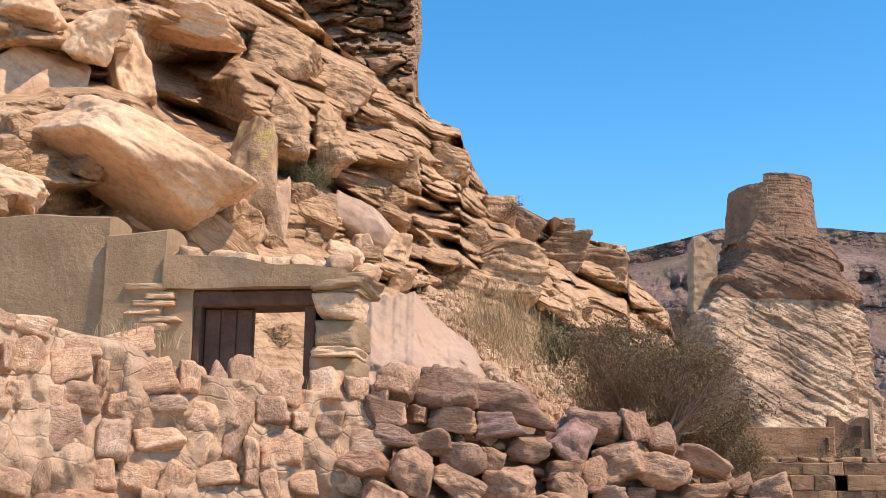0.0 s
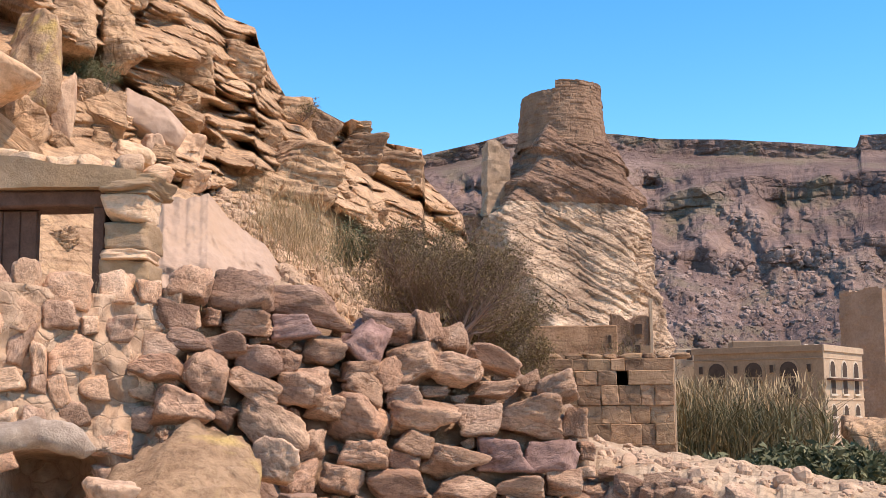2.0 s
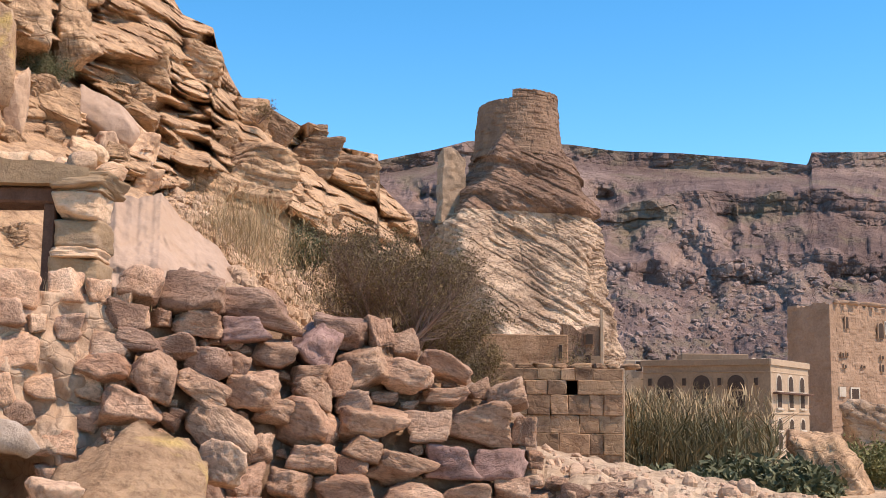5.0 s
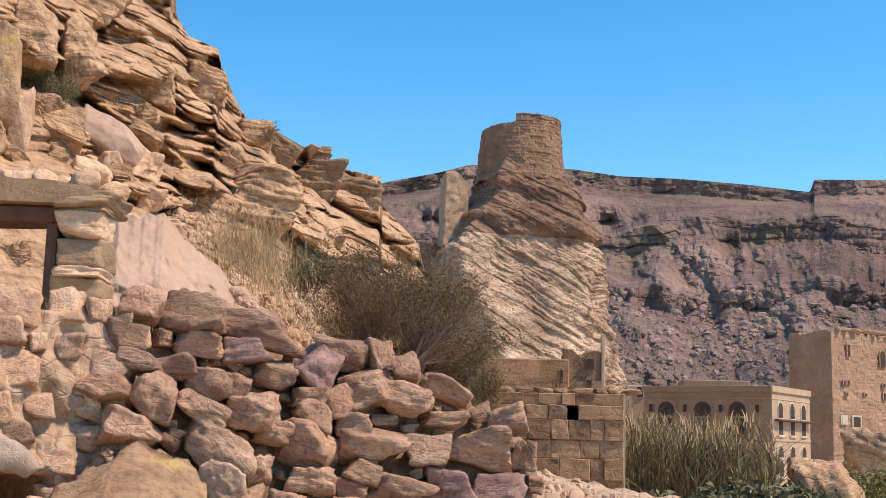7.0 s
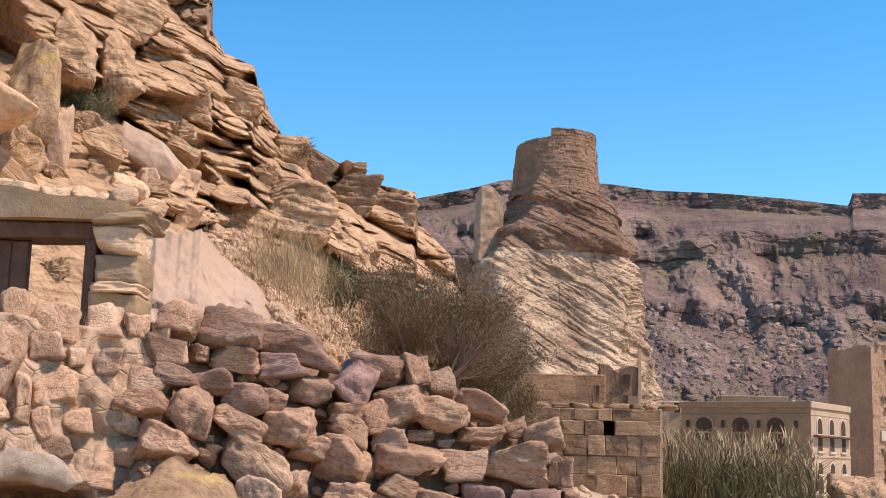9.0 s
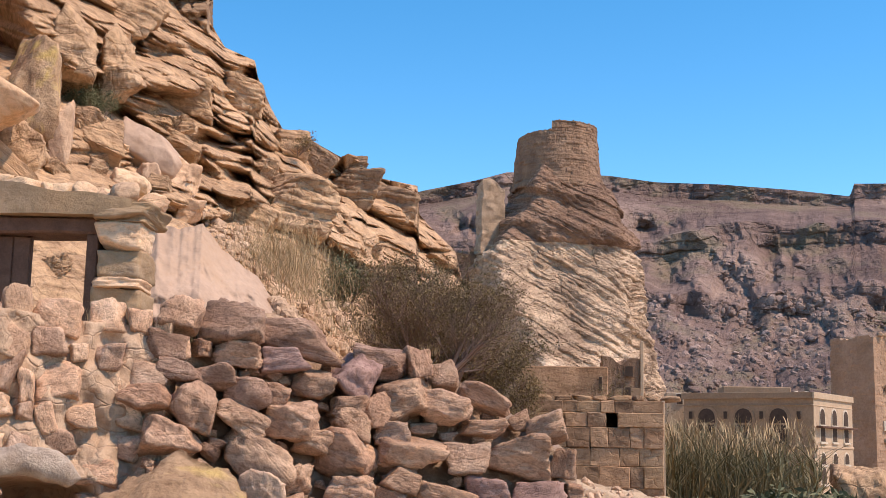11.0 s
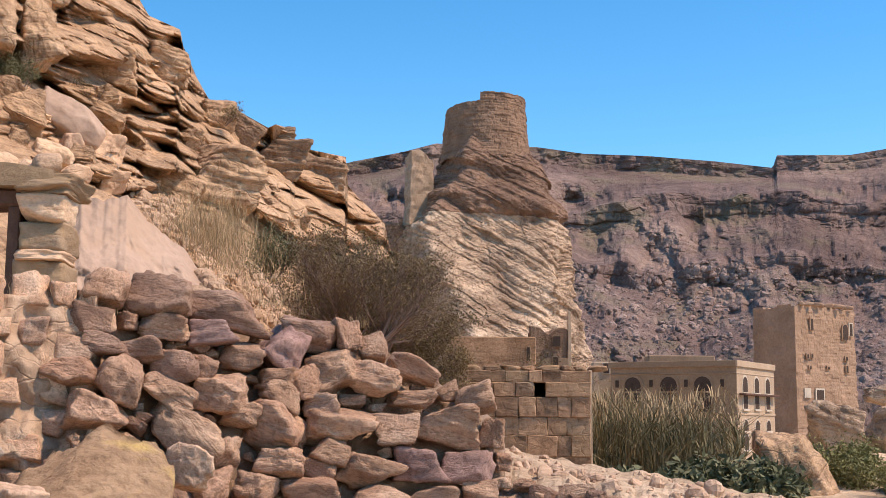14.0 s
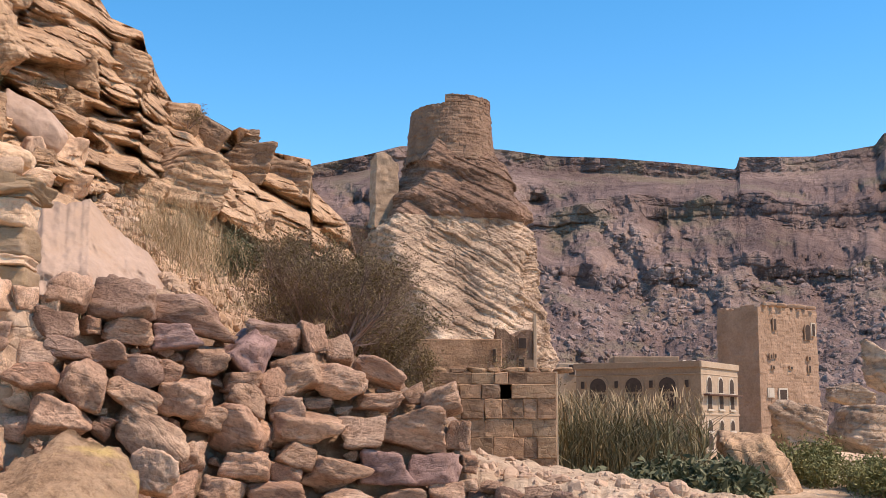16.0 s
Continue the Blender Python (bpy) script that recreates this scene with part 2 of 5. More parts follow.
def leafy(name, a, b_):
    m, n, l, bs = mat(name)
    geo = n.new("ShaderNodeNewGeometry")
    col = ramp(n, l, geo.outputs["Random Per Island"], [(0.0, a), (1.0, b_)])
    l.new(col, bs.inputs["Base Color"])
    bs.inputs["Roughness"].default_value = 0.75
    return m


CLIFF = rock("cliff sandstone", (0.40, 0.25, 0.145), (0.56, 0.36, 0.21), (0.70, 0.48, 0.30), 1.0, 5.0, 0.9, (0.19, 0.115, 0.07), 0.5)
# Darker than CLIFF; used for the prow and the ledges at the cliff end.
PROW = rock("dark cliff sandstone", (0.24, 0.155, 0.095), (0.38, 0.25, 0.155), (0.50, 0.35, 0.225), 0.8, 5.0, 0.9, (0.12, 0.08, 0.055), 0.6)
BOULDER = rock("pale sandstone", (0.58, 0.38, 0.235), (0.71, 0.50, 0.325), (0.80, 0.60, 0.41), 1.5, 2.0, 0.5, (0.32, 0.19, 0.10), 0.3, vary=0.12, bed=0.35, grainy=0.5, crack=0.3, crack_size=0.4)
WALLSTONE = rock("rubble wall stone", (0.45, 0.285, 0.185), (0.64, 0.43, 0.285), (0.78, 0.575, 0.41), 2.6, 2.0, 0.6, (0.22, 0.135, 0.09), 0.5, vary=0.26, bed=0.2, grainy=0.9, crack=0.25, crack_size=0.33)
DARKSTONE = rock("purple-grey wall stone", (0.24, 0.155, 0.13), (0.36, 0.24, 0.205), (0.50, 0.35, 0.29), 2.6, 2.0, 0.5, (0.12, 0.085, 0.08), 0.4, vary=0.15, bed=0.3)
OCHRE = rock("ochre lichen stone", (0.31, 0.185, 0.105), (0.45, 0.29, 0.17), (0.60, 0.415, 0.26), 3.2, 2.0, 1.0, (0.2, 0.12, 0.07), 0.45, rust=(0.70, 0.49, 0.15), bed=0.3, crack=0.25, crack_size=0.4)
CASTLE_ROCK = rock("grey-tan bedded rock", (0.28, 0.185, 0.12), (0.54, 0.385, 0.26), (0.76, 0.57, 0.40), 0.45, 4.0, 1.0, (0.13, 0.08, 0.055), 0.55, tilt=0.35)
MOUNTAIN = rock("far mountain rock", (0.132, 0.086, 0.071), (0.215, 0.144, 0.119), (0.345, 0.243, 0.192), 0.06, 3.0, 0.9, (0.11, 0.08, 0.065), 0.6, rust=(0.22, 0.18, 0.11), bed=0.42)
FAR_STONE = rock("pale far boulders", (0.23, 0.157, 0.13), (0.34, 0.238, 0.195), (0.47, 0.345, 0.28), 0.06, 3.0, 0.8, (0.14, 0.10, 0.08), 0.4)
CRAG_TOP = rock("red-brown crag rock", (0.16, 0.095, 0.064), (0.265, 0.163, 0.108), (0.39, 0.25, 0.167), 0.45, 4.0, 1.0, (0.11, 0.07, 0.05), 0.55, tilt=0.2)
HEAPSTONE = rock("weathered rubble stone", (0.345, 0.216, 0.146), (0.52, 0.338, 0.228), (0.70, 0.495, 0.35), 2.6, 2.5, 0.8, (0.16, 0.10, 0.075), 0.5, vary=0.34, bed=0.3, grainy=0.85, crack=0.35, crack_size=0.33)
SCREE = rock("tan scree", (0.40, 0.26, 0.16), (0.54, 0.365, 0.235), (0.68, 0.48, 0.325), 2.0, 2.0, 0.6, (0.25, 0.15, 0.09), 0.4, bed=0.3, crack=0.2)
EARTH = rock("dry earth", (0.40, 0.27, 0.165), (0.54, 0.385, 0.25), (0.64, 0.48, 0.325), 1.6, 1.0, 0.8, (0.24, 0.165, 0.09), 0.35, bed=0.1, crack=0.08)
CORE = plain("dusty rubble fill", (0.30, 0.19, 0.125), (0.47, 0.32, 0.215), 6, bump=0.8, dist=0.05)
MORTAR = rock("mud mortar and small stones", (0.40, 0.265, 0.17), (0.54, 0.375, 0.25), (0.66, 0.49, 0.34), 2.4, 2.0, 0.7, (0.26, 0.165, 0.11), 0.4, bed=0.1, grainy=0.6)
DUST = plain("pale dust", (0.38, 0.255, 0.175), (0.51, 0.36, 0.26), 1.1, bump=0.6, dist=0.03, third=(0.42, 0.28, 0.185), fine=0.45)
MUD = plain("mud plaster", (0.29, 0.19, 0.105), (0.41, 0.278, 0.162), 1.6, bump=0.6, dist=0.03, third=(0.46, 0.32, 0.205), fine=0.55)
TOWERSTONE = plain("tower masonry", (0.185, 0.11, 0.07), (0.345, 0.22, 0.14), 0.8, bump=0.9, dist=0.12)
HUTSTONE = rock("cut sandstone block", (0.265, 0.165, 0.095), (0.38, 0.25, 0.15), (0.48, 0.33, 0.21), 1.6, 1.5, 0.5, (0.2, 0.12, 0.07), 0.35, vary=0.16)
OLDWOOD = plain("old dark wood", (0.09, 0.05, 0.035), (0.17, 0.10, 0.07), 7, bump=0.5)
GREYWOOD = plain("weathered grey wood", (0.33, 0.24, 0.175), (0.60, 0.475, 0.365), 9, bump=0.9)
# PALACE and CREAM put the tan house's shade and sunlight into its colours.
PALACE = plain("tan render, shaded tone", (0.25, 0.165, 0.10), (0.36, 0.245, 0.155), 0.7, bump=0.3)
CREAM = plain("cream render, lit tone", (0.41, 0.295, 0.195), (0.52, 0.385, 0.26), 0.9, bump=0.3)
PALE = plain("pale lime plaster", (0.50, 0.42, 0.32), (0.64, 0.55, 0.43), 1.2, bump=0.2)
DARK = plain("dark shutter wood", (0.05, 0.035, 0.025), (0.09, 0.06, 0.045), 3)
RUIN = plain("pale rubble masonry", (0.30, 0.205, 0.13), (0.54, 0.385, 0.26), 1.9, bump=0.9, dist=0.1)
TALL = plain("tower house stone", (0.29, 0.18, 0.11), (0.46, 0.30, 0.195), 0.5, bump=0.6, dist=0.08)
TWIG = leafy("dry twigs", (0.10, 0.06, 0.042), (0.25, 0.16, 0.115))
OLIVE = leafy("sparse olive leaves", (0.085, 0.06, 0.02), (0.22, 0.145, 0.05))
STRAW = leafy("dry straw grass", (0.26, 0.175, 0.085), (0.50, 0.355, 0.185))
REED = leafy("half-dry reeds", (0.06, 0.06, 0.02), (0.215, 0.165, 0.075))
GREEN = leafy("green leaves", (0.05, 0.058, 0.02), (0.19, 0.185, 0.085))
LIME = leafy("fresh shrub leaves", (0.12, 0.115, 0.03), (0.25, 0.225, 0.07))

# ---- ground, cliff and mountains ----
GROUND_RINGS = np.concatenate([np.linspace(0.0, 60, 150), np.geomspace(61, 3000, 60)])
A, D = np.meshgrid(np.radians(np.linspace(-180, 180, 181)), GROUND_RINGS)
gx, gy = D * np.sin(A), D * np.cos(A)


def ground_height(x, y):
    d = np.hypot(x, y)
    z = 0.15 * fbm(x * 0.25, y * 0.25, x * 0, 4, 5) + 0.45 * np.clip((d - 10) / 15, 0, 1)
    return z - 1.2 * np.clip((d - 34) / 40, 0, 1)


ground = new("ground", grid_mesh("ground", gx, gy, ground_height(gx, gy), EARTH, True))
tagged(ground, "dry tan earth of the valley floor", "ground", kind="structure")


def interp(x, *pairs):
    return np.interp(x, [p[0] for p in pairs], [p[1] for p in pairs])


def rock_sheet(name, az, rise_low, rise_top, low, foot, top, foot_rise, n, relief, material, back=25.0):
    """A rock face seen from the valley: columns by bearing, rows from the scree below to the brow, then back over the top."""
    s = np.linspace(0, 1, n)[:, None]
    a = az[None, :]
    rise = rise_low + (rise_top - rise_low)[None, :] * s
    f = np.clip((foot_rise[None, :] - rise_low) / (rise_top - rise_low)[None, :], 0.02, 0.97)
    d = np.where(s < f, low + (foot - low) * (s / f), foot + (top - foot) * ((s - f) / (1 - f)))
    ar = np.radians(a)
    z = EYE + d * np.tan(np.radians(rise))
    d = d + relief(a + 0 * s, rise, d, z, np.clip((s - f) / 0.06 + 0.5, 0, 1))
    x, y = d * np.sin(ar), d * np.cos(ar)
    z = EYE + d * np.tan(np.radians(rise))
    for k in (0.2, 1.0):
        dd = d[n - 1] + back * k
        x, y = np.vstack([x, dd * np.sin(ar)]), np.vstack([y, dd * np.cos(ar)])
        z = np.vstack([z, z[n - 1] - back * k * 0.05])
    return grid_mesh(name, x, y, z, material)


def cliff_relief(a, rise, d, z, steep):
    u = np.radians(a) * d
    wx = 1.6 * fbm(u * 0.25, d * 0.1, z * 0.3, 4, 11)
    wz = 0.7 * fbm(u * 0.2 + 9, d * 0.1, z * 0.25, 4, 12) - 0.22 * u
    layered = interp(a, (-24, 0.15), (-17, 1.0))
    broken = interp(a, (-25, 0.35), (-18, 1.0))
    big, edge = cells((u + wx) * 0.30, d * 0.03, (z + wz) * 0.30, 21)
    mid, edge2 = cells((u + wx) * 0.75 + 40, d * 0.06, (z + wz) * 0.8, 22)
    small, edge3 = cells((u + wx) * 2.0 + 70, d * 0.2, (z + wz) * 2.6, 23)
    tip = fbm(u * 0.9, d * 0.2, z * 0.5, 3, 15)
    _, joint = cells((u + wx * 0.6) * 0.8 + 11, d * 0.03, (z + wz) * 0.22, 24)
    rift = 0.9 * np.exp(-(joint * 8) ** 2) + 1.0 * np.exp(-(edge * 9) ** 2) + 0.6 * np.exp(-(edge2 * 7) ** 2) + 0.2 * np.exp(-(edge3 * 5) ** 2)
    out = 2.3 * big * np.minimum(edge * 5, 1) + broken * (1.3 * mid * np.minimum(edge2 * 4, 1) + 0.5 * small * np.minimum(edge3 * 3, 1) - rift)
    out = out + (0.36 * beds(u + wx, z + wz + 0.3 * tip, 1.3, 2.0, 31) + 0.22 * beds(u + wx * 1.5, z + wz * 1.1 + 0.2 * tip, 0.42, 1.3, 32) + 0.13 * beds(u + wx, z + wz * 1.1 + 0.2 * tip, 0.16, 0.9, 33)) * layered
    out = out + 1.8 * fbm(u * 0.3, d * 0.1, z * 0.4, 6, 13) + 0.35 * fbm(u * 2.2, d * 0.3, z * 2.2, 5, 16)
    loose = 0.9 * fbm(u * 0.6, d * 0.4, z * 0.6, 6, 14)
    rid, redge = cells(u * 2.2, d * 0.7, z * 2.2, 41)
    loose = loose + 0.35 * rid * rid * np.minimum(redge * 4, 1)
    hollow = np.exp(-((a + 27.2 + 0.25 * (rise - 18.6)) / 2.0) ** 4 - ((rise - 18.7) / 2.5) ** 4)
    return -(out - 1.8) * steep - loose * (1 - steep) + 4.6 * hollow


az = np.concatenate([np.arange(-50, -37, 0.25), np.arange(-37, -3.3, 0.065)])
top_rise = interp(az, (-50, 33), (-30, 30), (-23, 23.6), (-20, 21), (-16.3, 19), (-15.6, 18.0), (-14.15, 17.5), (-14.0, 16.8), (-13.3, 15.4), (-12.6, 14.3), (-11, 13.85), (-9.9, 13.3), (-9.6, 13.5), (-8.85, 13.3), (-8.6, 12.5), (-6.25, 12.1), (-6.15, 10.8), (-5.7, 10.3), (-4.4, 9.1), (-4.0, 7.5), (-3.3, 4.5))
low_d = interp(az, (-50, 11), (-35, 13), (-18, 15.5), (-12, 18), (-6, 27), (-3.3, 31))
foot_d = interp(az, (-50, 17), (-35, 18), (-18, 23), (-12, 27), (-6.4, 40), (-3.3, 46))
top_d = interp(az, (-50, 26), (-30, 28), (-20, 32), (-12, 38), (-6.4, 48), (-6.2, 50), (-3.3, 54))
foot_rise = interp(az, (-50, 13), (-25, 11.5), (-18, 10), (-12, 8.3), (-6, 6.5), (-3.3, 3.5))
cliff = new("cliff", rock_sheet("cliff", az, -3.0, top_rise, low_d, foot_d, top_d, foot_rise, 400, cliff_relief, CLIFF))
tagged(cliff, "steep tan sandstone cliff with broken ledges and scree", "cliff", kind="structure")


def prow_relief(a, rise, d, z, steep):
    u = np.radians(a) * d
    wz = 1.6 * fbm(u * 0.3, d * 0.1, z * 0.3, 5, 52)
    wx = 2.5 * fbm(u * 0.3, d * 0.1, z * 0.5, 4, 54)
    big, edge = cells((u + wx) * 0.3, d * 0.02, (z + wz) * 0.6, 55)
    mid, edge2 = cells((u + wx) * 0.8, d * 0.05, (z + wz) * 1.9, 56)
    out = 1.8 * big * np.minimum(edge * 6, 1) + 0.9 * mid * np.minimum(edge2 * 5, 1)
    out = out + 1.2 * beds(u + wx, z + wz, 1.7, 9, 61) + 0.6 * beds(u + wx, z + wz, 0.55, 4, 62) + 0.3 * beds(u + wx, z + wz, 0.22, 2.2, 63)
    return -out - 2.2 * fbm(u * 0.25, d * 0.1, z * 0.35, 6, 53)


az = np.arange(-26, -16.06, 0.065)
edge = interp(az, (-26, 0), (-16.4, 0), (-16.2, 2.0), (-16.05, 9))
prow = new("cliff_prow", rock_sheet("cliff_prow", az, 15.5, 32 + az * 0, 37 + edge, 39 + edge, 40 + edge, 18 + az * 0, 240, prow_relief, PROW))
for v in prow.data.vertices:
    b_ = math.degrees(math.atan2(v.co.x, v.co.y))
    w = min(max((b_ + 18.0) / 1.6, 0), 1)
    turn = w * (0.22 * noise.noise(Vector((3, 0, v.co.z * 0.55))) + 0.20 * noise.noise(Vector((9, 0, math.floor(v.co.z * 1.6) * 2.3))) - 0.1)
    v.co = Matrix.Rotation(-math.radians(turn), 3, "Z") @ v.co
tagged(prow, "dark overhanging sandstone crag with level bedding", "cliff", kind="structure")


RIM = ((-50, 11), (-7, 11.6), (-5.9, 11.9), (-3.5, 12.4), (-2, 12.8), (2.8, 12.63), (5, 12.3), (7.9, 12.14), (11, 11.8), (13.6, 11.4), (13.8, 11.95), (17, 11.8), (19.7, 12.1), (20.1, 12.6), (24, 12.8), (60, 12))


def mountain_relief(a, rise, d, z, steep):
    """Talus below, then two broken cliff bands with benches between, and a sheer rim."""
    u, given = np.radians(a) * 430, d
    h = rise + 1.5 * fbm(a * 0.22, a * 0, rise * 0.2, 4, 68) + 0.5 * fbm(a * 1.3, a * 0, rise * 0.9, 4, 69)
    h = h + (12.2 - interp(a, *RIM) + rise - h) * np.clip((rise - 10.2) / 0.9, 0, 1)
    slope = interp(h, (-1.5, 170), (4.6, 330), (6.2, 372), (6.5, 380), (7.3, 381), (7.7, 404), (8.7, 433), (9.0, 440), (10.1, 443), (10.5, 470), (11.3, 512), (11.5, 520), (14, 528))
    z = EYE + slope * np.tan(np.radians(rise))
    d = slope
    wall = interp(h, (6.1, 0), (6.5, 1), (7.3, 1), (7.7, 0.1), (8.7, 0.1), (9.0, 1), (10.1, 1), (10.5, 0.15), (11.3, 0.15), (11.5, 0.6))
    wz = 10 * fbm(u * 0.02, d * 0.01, z * 0.03, 5, 72)
    wu = 20 * fbm(u * 0.015, d * 0.01, z * 0.02, 4, 78)
    band = 2.4 * beds(u + wu, z + wz, 9, 34, 71) + 2.0 * beds(u + wu, z + wz, 4, 12, 73)
    cleft = 14 * np.abs(fbm((u + wu) * 0.05, d * 0.004, z * 0.012, 5, 67)) * wall
    knob, kedge = cells((u + wu) * 0.03, d * 0.008, (z + wz) * 0.045, 77)
    knobs = 6 * np.clip(knob - 0.4, 0, 1) * np.minimum(kedge * 3, 1) * np.clip((h - 3.2) / 2.0, 0, 1) * np.clip((8.2 - h) / 1.5, 0.15, 1)
    gully = 13 * np.abs(fbm((u + wu) * 0.022, d * 0.004, z * 0.006, 5, 79))
    rough = 7.5 * (1 - 0.45 * wall) * fbm(u * 0.03, d * 0.02, z * 0.05, 9, 74) * np.clip((rise + 2) / 7, 0.4, 1)
    rid, redge = cells(u * 0.13, d * 0.04, z * 0.16, 75)
    rid2, redge2 = cells(u * 0.45, d * 0.1, z * 0.55, 76)
    loose = 2.0 * (rid > 0.8) * rid * np.minimum(redge * 4, 1) + 1.7 * rid2 * rid2 * np.minimum(redge2 * 3, 1)
    return slope - given - band * wall + cleft + gully - rough - knobs - loose * (1 - 0.6 * wall)


az = np.concatenate([np.arange(-50, -9, 0.5), np.arange(-9, 24, 0.08), np.arange(24, 60, 0.5)])
top_rise = interp(az, *RIM)
mountain = new("mountain", rock_sheet("mountain", az, -1.5, top_rise, 170 + az * 0, 430 + az * 0, 520 + az * 0, 8.6 + az * 0, 260, mountain_relief, MOUNTAIN, 300))
tagged(mountain, "dark purple-brown mountain side with cliff bands and boulders", "mountain", kind="structure")

# ---- the rock with the fortress ----
def crag_outline(th, zz):
    """How far the crag reaches from its axis: a blunt sunlit front, and a steep flank that turns away along a slanting edge."""
    ridge = interp(zz, (-1.5, 4.2), (9.4, -1.6), (14, -3.6), (18.5, -6.0), (21, -4.6), (24, -2.2), (28.5, -1.0))
    front = interp(zz, (-1.5, -16.5), (9.4, -12.0), (16, -9.4), (20, -7.6), (21.5, -6.0), (26, -4.6), (28.5, -3.4))
    right = interp(zz, (-1.5, 10.8), (9.4, 9.3), (11.5, 8.8), (17.6, 7.9), (21, 6.4), (24, 5.6), (26, 4.9), (27.4, 4.3), (28.5, 3.4))
    left = interp(zz, (-1.5, -14), (9, -12.8), (17.6, -10.2), (20.2, -8.2), (21, -6.5), (24, -5.5), (26, -4.6), (27.4, -4.2), (28.5, -3.4))
    corners = [(ridge, front), (right * 0.72, front * 0.55), (right, -0.5 + 0 * zz), (right * 0.6, -front * 0.8), (left * 0.6, -front * 0.8), (left, 1.5 + 0 * zz)]
    r = 0 * th * zz
    for (px, py), (qx, qy) in zip(corners, corners[1:] + corners[:1]):
        ex, ey = qx - px, qy - py
        det = np.cos(th) * ey - np.sin(th) * ex
        det = np.where(np.abs(det) < 1e-6, 1e-6, det)
        reach = (px * ey - py * ex) / det
        along_ = (px * np.sin(th) - py * np.cos(th)) / det
        r = np.where((reach > 0) & (along_ >= 0) & (along_ <= 1), np.maximum(r, reach), r)
    ring = r[:, :-1]
    ring = sum(np.roll(ring, k, 1) for k in range(-5, 6)) / 11
    return np.hstack([ring, ring[:, :1]])


def crag_part(name, centre, z0, z1, rows, material, parent, label, fine):
    """A belt of the crag between two heights; its beds dip to the right."""
    th = np.radians(np.linspace(-270, 90, 560))[None, :]
    zz = np.linspace(z0, z1, rows)[:, None]
    r = crag_outline(th, zz)
    x, y = r * np.cos(th), r * np.sin(th)
    dip = zz + 0.5 * x + 1.0 * fbm(x * 0.2, y * 0.2, zz * 0.2, 4, 81)
    u = th * 8
    wob = 3 * fbm(x * 0.4, y * 0.4, zz * 0.4, 4, 86)
    out = fine * (0.9 * beds(u + wob, dip + 0.15 * wob, 2.4, 11, 82) + 0.6 * beds(u + wob, dip * 1.02 + 0.1 * wob, 0.8, 9, 83) + 0.3 * beds(u + wob, dip * 1.01 + 0.1 * wob, 0.3, 6, 84))
    out = out + 1.5 * fbm(x * 0.22, y * 0.22, zz * 0.22, 5, 85) + 0.6 * fine * fbm(x * 0.5, y * 0.5, dip * 2.4, 5, 87)
    ledge = np.exp(-((zz + 0.2 * x - 24.0) / 0.8) ** 2) * 0.3 - 0.35 * (z1 > 28)
    ledge = ledge - 0.75 * np.exp(-((zz + 0.12 * x - 21.6) / 0.9) ** 2) * (z1 > 28) + 0.7 * np.clip((20.4 - zz) / 0.7, 0, 1) * (z1 > 28)
    out = (out - 0.95 * fine - 0.2 - ledge) * np.clip((28.4 - zz) / 3, 0.15, 1)
    k = 1 + out / np.maximum(r, 1)
    k[:, -1] = k[:, 0]
    X, Y, Z = centre[0] + x * k, centre[1] + y * k, zz + 0 * x
    if z1 > 28:
        X, Y, Z = np.vstack([X, X[-1:] * 0 + centre[0]]), np.vstack([Y, Y[-1:] * 0 + centre[1]]), np.vstack([Z, Z[-1:]])
    return part(name, grid_mesh(name, X, Y, Z, material), None, parent, label)


CR = spot(0.35, 115, 0)
outcrop = thing("rock_outcrop", "tall crag of tilted rock beds below a ruined tower", "rock outcrop")
crag_part("crag_slope", CR, -1.5, 20.6, 210, CASTLE_ROCK, outcrop, "pale sunlit slope of tilted rock beds", 0.6)
crag_part("crag_top", CR, 19.7, 28.5, 100, CRAG_TOP, outcrop, "red-brown upper crag with an overhung ledge", 0.5)

fort = thing("fortress_tower", "ruined round tower of brown rubble masonry on a crag", "tower", (CR.x, CR.y, 25.7))


def ring_wall(name, r0, r1, z0, zs, a0, a1, material, parent, label="", thick=0.7, seed=3):
    """A curved masonry wall with courses, leaning in a little, its top broken."""
    th = np.radians(np.linspace(a0, a1, 260))[None, :]
    n = 44
    s = np.linspace(0, 1, n)[:, None]
    top = zs(np.degrees(th)) + 0.10 * fbm(th * 30, th * 0, th * 0, 3, seed)
    z = z0 + (top - z0) * s
    r = r0 + (r1 - r0) * s
    rough = 0.16 * beds(th * r0, z, 0.3, 0.6, seed) + 0.12 * fbm(th * 5, z * 0.7, th * 0, 4, seed)
    X, Y, Z = (r + rough) * np.cos(th), (r + rough) * np.sin(th), z + 0 * th
    X2, Y2 = (r - thick) * np.cos(th), (r - thick) * np.sin(th)
    return part(name, grid_mesh(name, np.vstack([X, X2[::-1]]), np.vstack([Y, Y2[::-1]]), np.vstack([Z, Z[::-1]]), material), None, parent, label)


ring_wall("wall", 4.15, 3.72, 0.0, lambda a: 5.0 + 0.35 * np.sin(np.radians(a - 200)) + 0 * a, 0, 360, TOWERSTONE, fort)
ring_wall("parapet", 3.74, 3.66, 4.7, lambda a: 6.15 + 0 * a, 262, 352, TOWERSTONE, fort, "taller standing stretch of the tower wall")
buttress = thing("wall_ruin", "standing corner of a pale rubble wall beside the tower crag", "wall", tuple(sight(-2.72, 8.9, 112)))
bm = bmesh.new()
box(bm, -1.4, 1.0, -0.7, 0.7, 0, 6.7, 0.05)
bmesh.ops.subdivide_edges(bm, edges=bm.edges[:], cuts=17, use_grid_fill=True)
